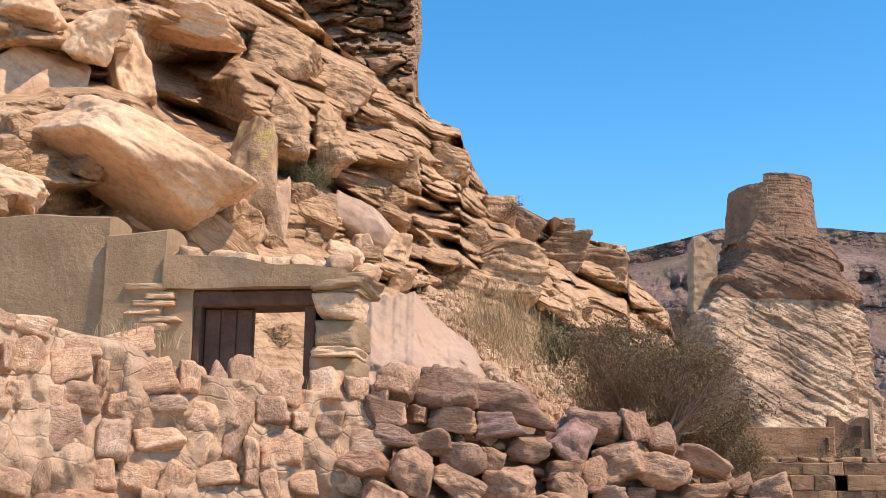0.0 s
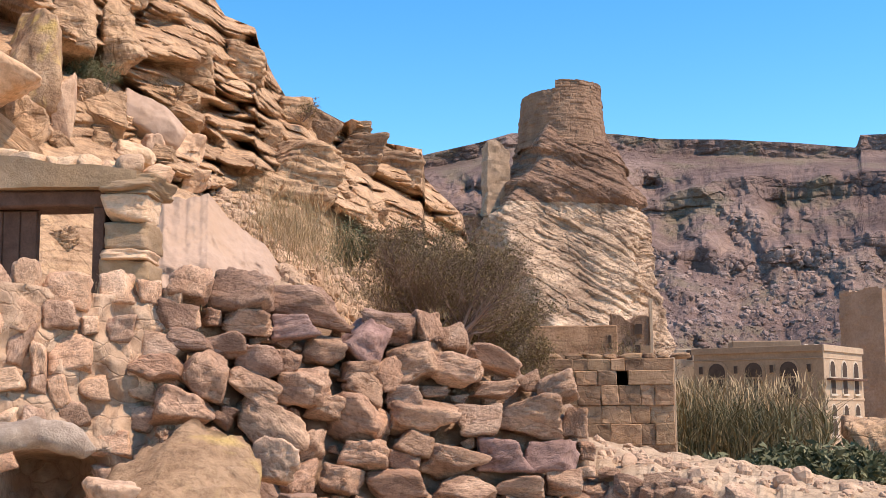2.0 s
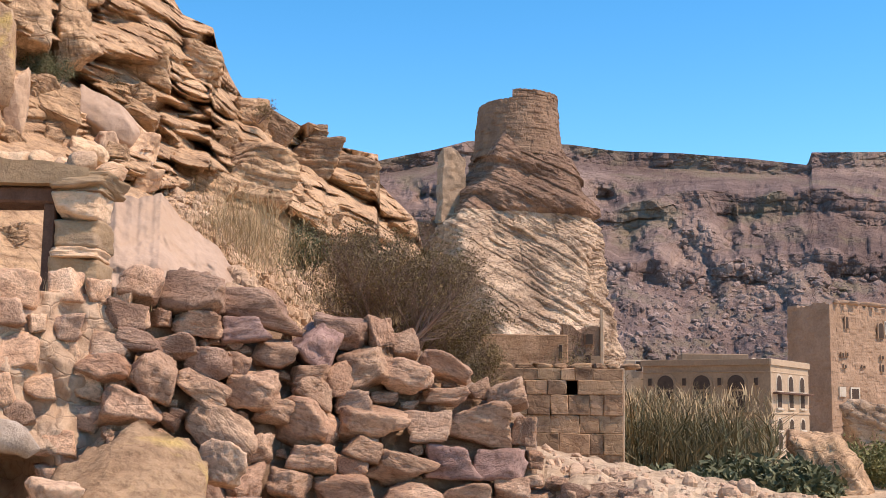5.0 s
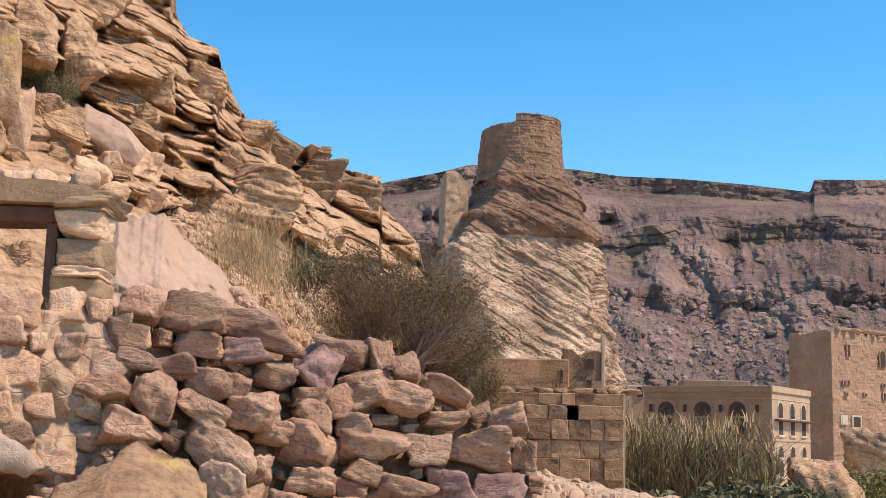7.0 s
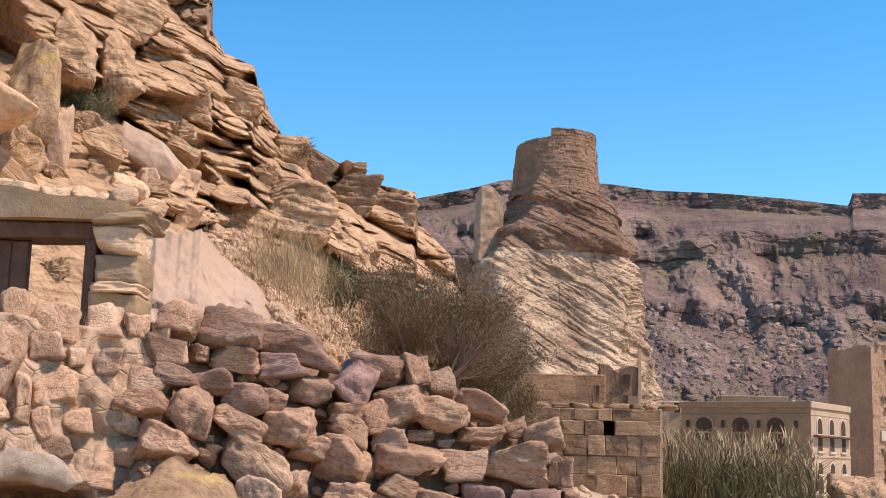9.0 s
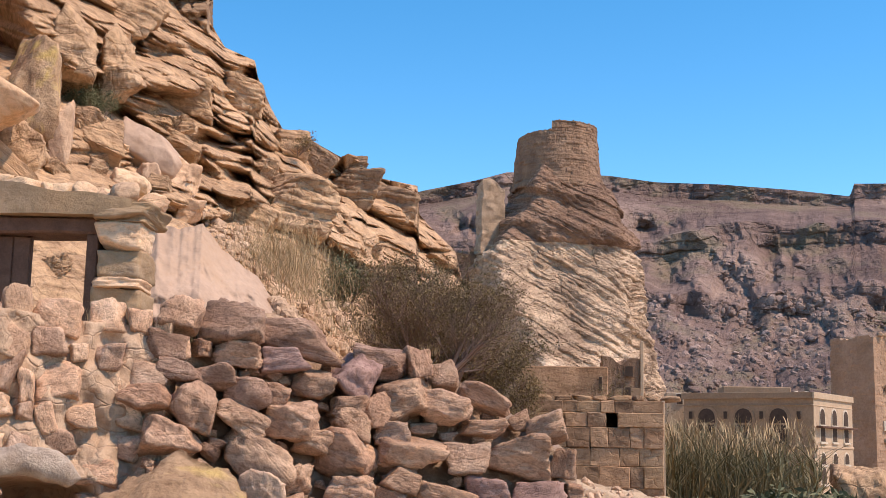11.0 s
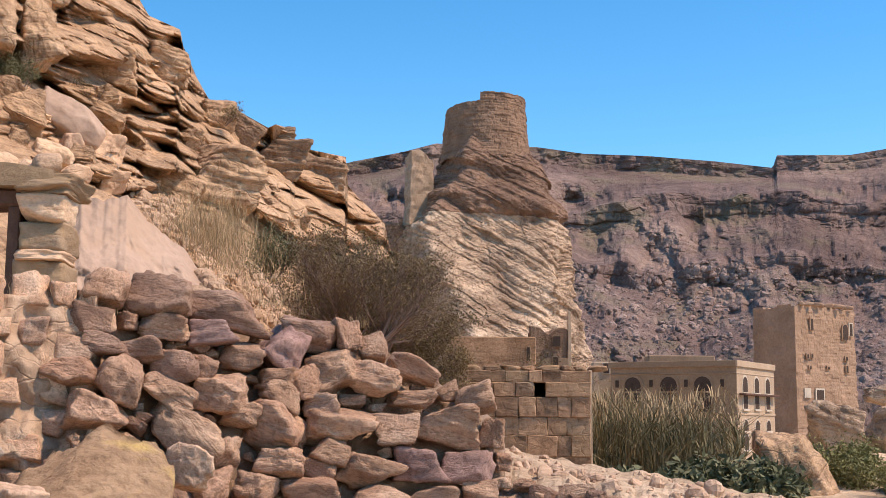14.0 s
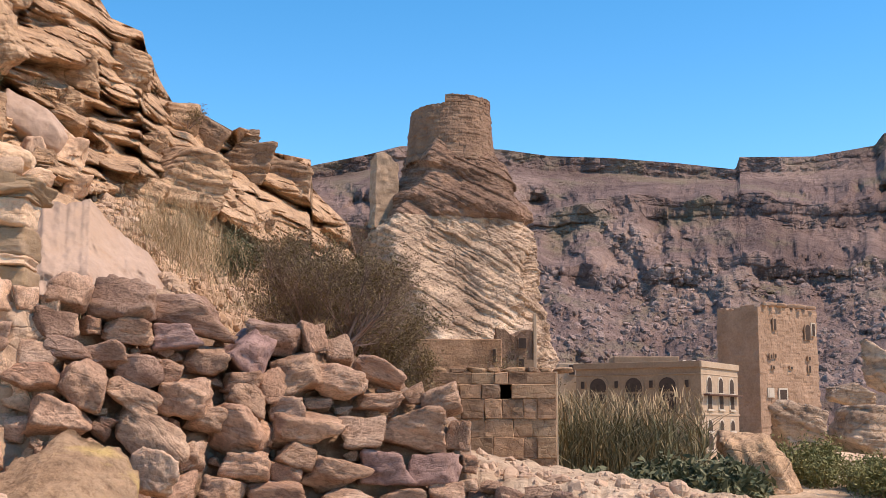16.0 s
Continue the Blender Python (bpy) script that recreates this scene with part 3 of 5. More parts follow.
for v in bm.verts:
    k = v.co.z / 6.7
    course = noise.noise(Vector((v.co.x * 1.2, v.co.y * 1.2, round(v.co.z / 0.37) * 3.1)))
    v.co.x += (0.13 * course + 0.15 * noise.noise(v.co * 0.8)) * (1 if v.co.x > 0 else -1) + (0.15 if v.co.x < 0 else 0.0) * k
    v.co.y -= 0.13 * course + 0.12 * noise.noise(v.co * 1.1 + Vector((5, 0, 0)))
    v.co.z += (0.45 * noise.noise(v.co * 0.9 + Vector((0, 7, 0))) - 0.12 * v.co.x) * (k > 0.9)
    v.co = Matrix.Rotation(0.5, 3, "Z") @ v.co
part("masonry", bm, RUIN, buttress)
for dx, z0, w in ((-1.9, -2.2, 1.3), (0.2, -2.6, 1.7)):
    bm = bmesh.new()
    box(bm, dx - w, dx + w, -0.6, 0.9, z0 - 3, z0 + 2.5, 0.2)
    bmesh.ops.subdivide_edges(bm, edges=bm.edges[:], cuts=6, use_grid_fill=True)
    for v in bm.verts:
        v.co += Vector((noise.noise(v.co * 0.6), noise.noise(v.co * 0.6 + Vector((9, 0, 0))), 0.6 * noise.noise(v.co * 0.5))) * 0.7
    part("footing", bm, CRAG_TOP, buttress)


# ---- far buildings ----
def frame_at(p, along, into):
    return Matrix.Translation(p) @ Matrix(((along[0], into[0], 0, 0), (along[1], into[1], 0, 0), (0, 0, 1, 0), (0, 0, 0, 1)))


def arch_outline(w, h, arched, steps=8):
    pts = [(-w / 2, 0), (w / 2, 0)]
    if arched:
        for i in range(steps + 1):
            a = math.pi * i / steps
            pts.append((w / 2 * math.cos(a), h - w / 2 + w / 2 * math.sin(a)))
    else:
        pts += [(w / 2, h), (-w / 2, h)]
    return pts


def prism(pts, y0, y1):
    bm = bmesh.new()
    f = bm.faces.new([bm.verts.new((x, y0, z)) for x, z in pts])
    ex = bmesh.ops.extrude_face_region(bm, geom=[f])
    bmesh.ops.translate(bm, verts=[v for v in ex["geom"] if isinstance(v, bmesh.types.BMVert)], vec=(0, y1 - y0, 0))
    bmesh.ops.recalc_face_normals(bm, faces=bm.faces[:])
    return bm


def window(parent, m, x, z, w, h, arched, frame_material, pane_material, border=0.12, sill=True):
    """A framed opening set on a wall whose outer face is y = 0 of m."""
    win = part("window", prism(arch_outline(w + 2 * border, h + border, arched), -0.07, 0.05), frame_material, parent, "pale plaster window surround" if frame_material is PALE else "")
    win.matrix_local = m @ Matrix.Translation((x, 0, z))
    pane = part("pane", prism(arch_outline(w, h - 0.03, arched), -0.09, -0.02), pane_material, win)
    pane.location = (0, 0, 0.03)
    if sill:
        bm = bmesh.new()
        box(bm, -w / 2 - border - 0.06, w / 2 + border + 0.06, -0.16, 0.0, -0.12, 0.0, 0.015)
        part("sill", bm, frame_material, win)
    return win


PC = spot(11.75, 80, -0.7)
palace = thing("palace_building", "two-storey tan rendered house with arched windows beyond the reeds", "house", tuple(PC))
ru, lu = (0.51, 0.86), (-0.86, 0.51)
H = 5.85
bm = bmesh.new()
f = [(0, 0), (ru[0] * 7.6, ru[1] * 7.6), (ru[0] * 7.6 + lu[0] * 8.6, ru[1] * 7.6 + lu[1] * 8.6), (lu[0] * 8.6, lu[1] * 8.6)]
lo, hi = [bm.verts.new((x, y, -0.5)) for x, y in f], [bm.verts.new((x, y, H)) for x, y in f]
for i in range(4):
    bm.faces.new((lo[i], lo[(i + 1) % 4], hi[(i + 1) % 4], hi[i]))
bm.faces.new(hi)
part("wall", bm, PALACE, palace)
mr = frame_at((0, 0, 0), ru, (-ru[1], ru[0]))
ml = frame_at((lu[0] * 8.6, lu[1] * 8.6, 0), (-lu[0], -lu[1]), (ru[0], ru[1]))
# Thin lighter sheet over the wall: sunlight painted on this side.
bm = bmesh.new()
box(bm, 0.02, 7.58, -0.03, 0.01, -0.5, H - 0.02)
part("facade", bm, CREAM, palace, "thin lighter sheet for the sunlit side wall").matrix_local = mr
# Cornices follow suit: darker on the shaded side, lighter on the sunlit one.
for m, L in ((mr, 7.6), (ml, 8.6)):
    for z0, z1, o in ((H - 0.05, H + 0.35, 0.14), (2.75, 2.9, 0.08), (H - 0.5, H - 0.42, 0.06)):
        bm = bmesh.new()
        box(bm, -o, L + o * 0.2, -o, 0.12, z0, z1, 0.02)
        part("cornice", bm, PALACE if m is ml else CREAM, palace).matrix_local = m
for x in (1.5, 3.8, 6.1):
    window(palace, mr, x, 4.2, 0.85, 1.0, True, PALE, DARK)
    window(palace, mr, x, 3.15, 0.8, 0.95, False, PALE, DARK)
    window(palace, mr, x, 1.75, 0.8, 0.7, True, PALE, DARK)
    window(palace, mr, x, 0.55, 0.85, 1.05, True, PALE, PALE if x > 6 else DARK, 0.16)
bm = bmesh.new()
box(bm, 0.4, 7.4, -0.45, 0, 4.02, 4.14, 0.02)
part("balcony", bm, OLDWOOD, palace, "thin dark timber balcony ledge").matrix_local = mr
for x in (1.6, 4.1, 6.4):
    window(palace, ml, x, 4.25, 1.15, 0.95, True, PALACE, DARK, 0.15, False)
    window(palace, ml, x, 2.95, 1.1, 1.2, False, PALACE, DARK, 0.12)
    window(palace, ml, x, 0.5, 1.1, 1.7, True, PALACE, DARK, 0.15)
for x in (0.5, 2.9, 5.3, 7.7):
    window(palace, ml, x, 4.5, 0.25, 0.5, False, PALACE, DARK, 0.05, False)
stub = thing("roof_room", "low flat mud roof room on the tan house", "roof room", (PC.x - 2.0, PC.y + 7.5, PC.z + H))
bm = bmesh.new()
box(bm, -2.6, 1.9, -1.2, 1.2, 0, 0.95, 0.06)
part("wall", bm, PALACE, stub)
for x, s in ((2.3, 0.8), (2.75, 0.62)):
    rub = thing("roof_rubble", "pale broken parapet stones on the roof", "rubble", (PC.x - 2.0 + x, PC.y + 7.0, PC.z + H + s * 0.4))
    o = part("stone", stone_mesh("stone", 301 + int(x * 10), PALE, 5), None, rub)
    o.scale = (s, s * 0.8, s)
dome = thing("roof_dome", "small white plastered dome on the flat roof", "dome", tuple(PC + Vector((0.15 * 1 + 0.2, 3.6, H))))
bm = bmesh.new()
bmesh.ops.create_uvsphere(bm, u_segments=20, v_segments=12, radius=0.55)
bmesh.ops.bisect_plane(bm, geom=bm.verts[:] + bm.edges[:] + bm.faces[:], plane_co=(0, 0, 0), plane_no=(0, 0, 1), clear_inner=True)
part("cap", bm, PALE, dome)
bm = bmesh.new()
bmesh.ops.create_cone(bm, segments=20, radius1=0.6, radius2=0.6, depth=0.3, matrix=Matrix.Translation((0, 0, 0.05)))
part("drum", bm, PALE, dome)
shed = thing("whitewashed_hut", "small far hut with a whitewashed wall", "hut", tuple(sight(5.75, 2.15, 86)))
bm = bmesh.new()
box(bm, -0.7, 0.7, -0.8, 0.8, -3, 0.8, 0.05)
part("wall", bm, CREAM, shed)
window(shed, frame_at((0, -0.8, 0), (1, 0), (0, 1)), 0.2, 0.0, 0.4, 0.7, False, PALE, DARK, 0.05, False)

TC = spot(14.35, 120, 1.4)
tall = thing("tower_house", "tall brown stone tower house with a crumbling top", "house", tuple(TC))
ru, lu = (0.8, 0.6), (-0.6, 0.8)
H = 11.25


def ruin_shell(name, L, D, H, material, parent, seed):
    """A square masonry shell with uneven courses and a broken top."""
    per = np.concatenate([np.linspace(0, L, 90), L + np.linspace(0, D, 60)[1:], L + D + np.linspace(0, L, 50)[1:], 2 * L + D + np.linspace(0, D, 60)[1:]])[None, :]
    x = np.interp(per, [0, L, L + D, 2 * L + D, 2 * L + 2 * D], [0, L, L, 0, 0])
    y = np.interp(per, [0, L, L + D, 2 * L + D, 2 * L + 2 * D], [0, 0, D, D, 0])
    s = np.linspace(0, 1, 90)[:, None]
    top = H + 0.35 * np.round(2 * fbm(per * 0.6, per * 0, per * 0, 3, seed)) / 2 + 0.12 * fbm(per * 3, per * 0, per * 0, 3, seed)
    z = -2 + (top + 2) * s
    k = 1 - 0.02 * z / H
    out = 0.10 * beds(per + 0 * z, z, 0.34, 0.55, seed) + 0.10 * fbm(per * 0.8, z * 0.8, z * 0, 4, seed)
    cx, cy = L / 2, D / 2
    X, Y = cx + (x - cx) * k * (1 + out / cx * 0.9), cy + (y - cy) * k * (1 + out / cy * 0.9)
    Xi, Yi = cx + (x - cx) * 0.86, cy + (y - cy) * 0.8
    Z = z + 0 * per
    part_ = part(name, grid_mesh(name, np.vstack([X, Xi + 0 * z[-1:], Xi]), np.vstack([Y, Yi, Yi]), np.vstack([Z, Z[-1:], Z[:1] + H]), material), None, parent)
    return part_


shell = ruin_shell("wall", 9.0, 5.0, H, TALL, tall, 91)
mt = frame_at((0, 0, 0), ru, (-ru[1], ru[0]))
shell.matrix_local = mt
for x, z, w, h, fm in ((7.3, 8.2, 0.75, 1.5, TALL), (8.2, 8.6, 0.4, 1.2, PALE), (2.3, 8.9, 0.35, 1.1, TALL), (1.6, 6.2, 0.25, 0.4, TALL), (2.2, 6.3, 0.25, 0.35, TALL), (1.9, 5.2, 0.22, 0.3, TALL), (7.4, 5.0, 0.28, 0.7, TALL), (7.4, 6.2, 0.3, 0.35, TALL), (4.6, 5.3, 0.3, 0.2, TALL)):
    window(tall, mt @ Matrix.Translation((0, -0.12, 0)), x, z, w, h, h > 1.3, fm, DARK, 0.12, False)
for x, z, w, h in ((1.4, 2.55, 0.6, 0.75), (3.2, 2.0, 1.0, 1.3), (8.5, -1.0, 0.7, 1.0)):
    window(tall, mt @ Matrix.Translation((0, -0.12, 0)), x, z, w, h, False, PALE, PALE if w < 0.9 else DARK, 0.16, False)
for i in range(9):
    st = thing("loose_stone", "loose pale stone on the broken wall top", "stone", tuple(TC + Vector((ru[0] * (1 + i), ru[1] * (1 + i), H + 0.15))) if i < 8 else tuple(TC + Vector((5.2, 4.2, H + 0.2))), group="loose stones on the tower house")
    o = part("stone", stone_mesh("stone", 400 + i, TALL, 4), None, st)
    o.scale = (0.7 + 0.5 * (i % 3), 0.6, 0.45)

# small ruin with a white post behind the hut
ruin = thing("ruined_house", "small ruined stone house with a pale corner post", "house", tuple(sight(3.4, 2.0, 52)))
bm = bmesh.new()
box(bm, -0.85, 0.72, 0, 2.5, -3.6, 1.75, 0.03)
bmesh.ops.subdivide_edges(bm, edges=bm.edges[:], cuts=7, use_grid_fill=True)
for v in bm.verts:
    v.co += Vector((noise.noise(v.co * 2), noise.noise(v.co * 2 + Vector((4, 0, 0))), 0)) * 0.07
    if v.co.z > 0.9:
        v.co.z += 0.5 * noise.noise(v.co * 1.6) + 0.35 * abs(v.co.x)
part("wall", bm, TOWERSTONE, ruin)
bm = bmesh.new()
box(bm, 0.72, 0.86, -0.06, 0.14, -2.2, 2.75, 0.015)
part("corner_post", bm, CREAM, ruin, "pale plastered corner post")
bm = bmesh.new()
box(bm, -0.35, 0.72, -0.06, -0.005, -1.5, 0.8, 0.01)
part("plaster_patch", bm, PALACE, ruin, "tan plastered lower wall")
mw = frame_at((0, -0.06, 0), (1, 0), (0, 1))
window(ruin, mw, 0.2, 0.45, 0.22, 0.38, False, PALACE, DARK, 0.05, False)
window(ruin, mw, 0.25, 1.25, 0.3, 0.45, False, TOWERSTONE, DARK, 0.04, False)
low = thing("garden_wall", "low tan stone wall beside the small ruin", "wall", tuple(sight(1.0, 2.0, 48)))
bm = bmesh.new()
box(bm, -1.9, 1.45, 0, 0.5, -3.4, 1.55, 0.04)
bmesh.ops.subdivide_edges(bm, edges=bm.edges[:], cuts=5, use_grid_fill=True)
for v in bm.verts:
    v.co += Vector((0, noise.noise(v.co * 2), 0.6 * noise.noise(v.co * 1.3))) * 0.09
part("wall", bm, HUTSTONE, low)
window(low, frame_at((0, 0, 0), (1, 0), (0, 1)), 1.15, 0.6, 0.12, 0.55, False, HUTSTONE, DARK, 0.04, False)

# ---- the stone hut ----
HD = 26.0
hl, hr = spot(-0.9, HD, 0.1), spot(5.22, HD, 0.1)
hut = thing("stone_hut", "small hut of squared tan stone blocks", "hut", tuple(hl), math.degrees(math.atan2((hr - hl).y, (hr - hl).x)))
HW, HH = (hr - hl).length, EYE + HD * math.tan(radians(2.55)) - 0.1
rng = random.Random(5)
hutfill = [(0.04, 1.60, 0.06, 0.40, 0, HH - 0.10), (1.84, HW - 0.04, 0.06, 0.40, 0, HH - 0.10), (1.60, 1.84, 0.06, 0.40, 0, HH - 0.66), (1.60, 1.84, 0.06, 0.40, HH - 0.36, HH - 0.10)]
for d in hutfill:
    bm = bmesh.new()
    box(bm, *d)
    part("wall_fill", bm, HUTSTONE, hut)
for x0, x1, y0, y1 in ((HW - 0.42, HW - 0.02, 0.4, 2.6), (0.0, 0.4, 0.4, 2.6), (0.0, HW, 2.6, 3.0)):
    bm = bmesh.new()
    box(bm, x0, x1, y0, y1, 0, HH - 0.2, 0.03)
    part("side_wall", bm, HUTSTONE, hut)


def block_mesh(w, h, d, seed):
    """One squared stone, edges worn, face a little hollow and uneven."""
    bm = bmesh.new()
    box(bm, -w / 2, w / 2, -d / 2, d / 2, -h / 2, h / 2, 0.014)
    bmesh.ops.subdivide_edges(bm, edges=[ed for ed in bm.edges if ed.calc_length() > 0.15], cuts=2, use_grid_fill=True)
    for v in bm.verts:
        q = v.co * 5 + Vector((seed * 3.1, seed, 0))
        v.co += Vector((noise.noise(q), noise.noise(q + Vector((7, 0, 0))), noise.noise(q + Vector((0, 7, 0))))) * 0.022
    me = bpy.data.meshes.new("block")
    bm.to_mesh(me)
    bm.free()
    me.materials.append(HUTSTONE)
    return me


courses = [0.41, 0.36, 0.43, 0.38, HH - 0.66 - 1.58, 0.30, 0.24]
z = 0.0
for row, h in enumerate(courses):
    for xa, xb in (((0.0, 1.60), (1.84, HW)) if row == 5 else ((0.0, HW),)):
        x = xa
        while x < xb - 0.01:
            w = rng.uniform(0.28, 0.85)
            if xb - x - w < 0.25:
                w = xb - x
            o = part("block", block_mesh(w - 0.002, h - 0.002, 0.26, row * 17 + int(x * 10)), None, hut)
            o.location = (x + w / 2, 0.08 + rng.uniform(-0.025, 0.02), z + h / 2)
            x += w
    z += h
# Unseen slab, added to block daylight so the window hole stays dark.
bm = bmesh.new()
box(bm, 0.1, HW - 0.1, 0.3, 2.8, HH - 0.34, HH - 0.2)
part("roof", bm, EARTH, hut, "unseen earth slab added to darken the inside")
x = -0.05
while x < HW:
    w = rng.uniform(0.25, 0.6)
    o = part("coping_stone", stone_mesh("coping_stone", 500 + int(x * 20), HUTSTONE, 5, square=1.0), None, hut)
    o.scale, o.location = (w, 0.5, rng.uniform(0.10, 0.16)), (x + w / 2, 0.25, HH - 0.07)
    x += w
# Pale strip paints the sunlight caught along the hut's right edge.
bm = bmesh.new()
box(bm, HW - 0.04, HW + 0.03, 0.0, 0.3, 0, HH - 0.1, 0.012)
part("sunlit_edge", bm, CREAM, hut, "pale strip standing for the sunlit corner")

# ---- boulders on the hillside ----
def meets_cliff(bearing, rise, far):
    """How far off the cliff stands at that bearing and rise."""
    q = (sight(bearing, rise, 1) - Vector((0, 0, EYE))).normalized()
    hit, place, _, _ = cliff.ray_cast(Vector((0, 0, EYE)), q)
    return math.hypot(place.x, place.y) if hit else far


def boulder(bearing, rise, d, w, h, seed, label="large pale sandstone boulder on the rocky slope", lean=0, turn=0, layered=0.0, material=None, depth=1.0, n=22, planes=5, rough=0.09, proud=None):
    """A boulder about w by h degrees of sight, its middle at that bearing and rise; proud: the share of it that stands out of the cliff."""
    if proud is not None:
        d = meets_cliff(bearing, rise, d)
    k = math.radians(1) * d
    thick = min(w, h) * k * 1.2 * depth
    p = sight(bearing, rise, d if proud is None else d + (0.5 - proud) * thick)
    me = stone_mesh("boulder", seed, material or BOULDER, n + 8 if w < 5 else 64, planes, rough, 0.5 if planes < 12 else 0.25, layered, True, 28)
    me.transform(Matrix.Diagonal((w * k, thick, h * k, 1)))
    ob = new("boulder", me)
    ob.matrix_world = Matrix.Translation(p) @ pose(0, 0, 0, 0, 0, -bearing) @ pose(0, 0, 0, 0, lean, 0) @ pose(0, 0, 0, 0, 0, turn)
    return tagged(ob, label, "boulder", "boulders on the slope")


boulder(-29.6, 15.5, 17.0, 11.4, 4.2, 601, "huge smooth slab of pale sandstone leaning downhill", 24, 6, planes=7, rough=0.05, depth=1.4, proud=0.72)
boulder(-34.3, 18.3, 19.0, 4.6, 5.0, 602, "tall smooth face of pale sandstone", 28, 20, depth=0.8, proud=0.8, rough=0.05)
boulder(-35.3, 13.8, 16.5, 4.2, 1.7, 603, lean=18, proud=0.6)
boulder(-29.0, 12.7, 15.0, 2.9, 1.9, 604, lean=20, proud=0.6)
boulder(-27.3, 12.4, 15.2, 2.0, 1.5, 605, lean=35, proud=0.6)
boulder(-24.0, 14.6, 17.5, 3.3, 6.4, 606, "upright rust-stained sandstone buttress", 4, material=OCHRE, proud=0.7, rough=0.06)
boulder(-22.75, 13.5, 17.2, 1.2, 3.4, 607, lean=-2, proud=0.95, rough=0.05)
boulder(-20.5, 16.6, 20.0, 2.6, 4.0, 608, "layered sandstone block with a shrub below it", -6, layered=0.08, proud=0.5, material=CLIFF)
boulder(-22.5, 17.2, 21.5, 2.6, 3.6, 609, lean=8, layered=0.05, proud=0.45, material=CLIFF)
boulder(-23.2, 20.4, 21.5, 4.4, 3.4, 633, "broad layered rock face above the buttress", 18, layered=0.05, proud=0.4, material=CLIFF)
boulder(-20.0, 19.0, 22.0, 3.4, 2.9, 634, lean=18, layered=0.06, proud=0.4, material=CLIFF)
boulder(-17.2, 15.6, 23.0, 3.0, 2.2, 610, lean=14, layered=0.06, proud=0.4, material=CLIFF)
boulder(-15.0, 15.9, 24.0, 3.0, 2.4, 635, "layered rock face near the brow", 8, layered=0.08, proud=0.35, material=CLIFF)
boulder(-19.6, 11.4, 14.8, 2.2, 1.4, 611, lean=18, proud=0.6)
boulder(-17.3, 11.7, 15.6, 1.7, 2.4, 612, "pointed pale sandstone boulder above the doorway", 12, proud=0.6)
boulder(-18.7, 11.6, 15.8, 1.6, 2.1, 613, lean=4, proud=0.6)
boulder(-18.9, 12.8, 18.0, 3.9, 2.3, 637, "smooth dusty hump of earth above the doorway", 26, material=DUST, proud=0.45, planes=14, rough=0.05)
boulder(-17.0, 10.3, 15.4, 2.0, 1.4, 614, lean=-10, proud=0.7)
boulder(-12.1, 11.0, 25.5, 3.8, 3.4, 615, "big layered sandstone block above dry grass", 4, 15, layered=0.12, proud=0.55, material=CLIFF)
boulder(-14.5, 10.4, 24.5, 3.4, 2.3, 616, lean=22, layered=0.08, proud=0.5, material=CLIFF)
boulder(-12.5, 13.7, 30.0, 2.4, 1.7, 636, lean=6, layered=0.10, proud=0.45, material=CLIFF)
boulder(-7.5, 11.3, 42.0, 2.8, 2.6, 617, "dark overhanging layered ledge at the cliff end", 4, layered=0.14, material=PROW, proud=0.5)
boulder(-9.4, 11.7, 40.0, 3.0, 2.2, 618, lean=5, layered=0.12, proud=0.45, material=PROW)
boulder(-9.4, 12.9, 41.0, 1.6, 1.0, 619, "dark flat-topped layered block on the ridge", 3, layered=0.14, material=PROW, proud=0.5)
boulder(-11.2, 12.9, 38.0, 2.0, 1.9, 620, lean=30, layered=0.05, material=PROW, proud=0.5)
boulder(-32.0, 20.6, 22.5, 3.2, 3.0, 622, lean=12, proud=0.45)
boulder(-30.2, 19.2, 22.8, 2.4, 3.6, 623, lean=-14, proud=0.5)
boulder(-34.6, 21.6, 22.8, 3.4, 2.0, 621, lean=4, proud=0.5)
boulder(-27.2, 21.6, 22.0, 5.4, 1.9, 624, "rock brow roofing a dark rust-stained hollow", 12, layered=0.04, proud=0.6, depth=1.6)
boulder(14.3, -2.2, 23.0, 2.7, 5.0, 625, "rounded tan boulder standing beside green shrubs", -26, layered=0.07, depth=1.3, planes=5, material=CLIFF)
boulder(15.8, -0.4, 46.0, 3.0, 2.9, 626, "large layered boulder below the tower house", 28, layered=0.12, depth=1.2, material=CASTLE_ROCK)
boulder(18.9, -0.4, 55.0, 3.8, 2.6, 627, "broad low boulder on the far slope", 8, layered=0.08, depth=1.2, material=CASTLE_ROCK)
boulder(18.6, -2.0, 36.0, 4.2, 1.5, 628, "broad tan rock ledge on the valley side", 6, layered=0.08, depth=1.5)
boulder(19.8, -3.4, 30.0, 3.4, 1.6, 629, "broken tan rock on the valley side", -8, depth=1.4)
boulder(18.2, 1.2, 90.0, 2.2, 1.2, 630, "grey-tan rock on the far slope", 10, layered=0.1, material=CASTLE_ROCK)
boulder(20.2, 2.2, 95.0, 3.6, 2.2, 631, "large grey-tan outcrop on the far slope", 12, layered=0.1, material=CASTLE_ROCK)
boulder(17.2, -1.0, 60.0, 1.8, 1.3, 632, "tan rock lying below the tower house", 20)

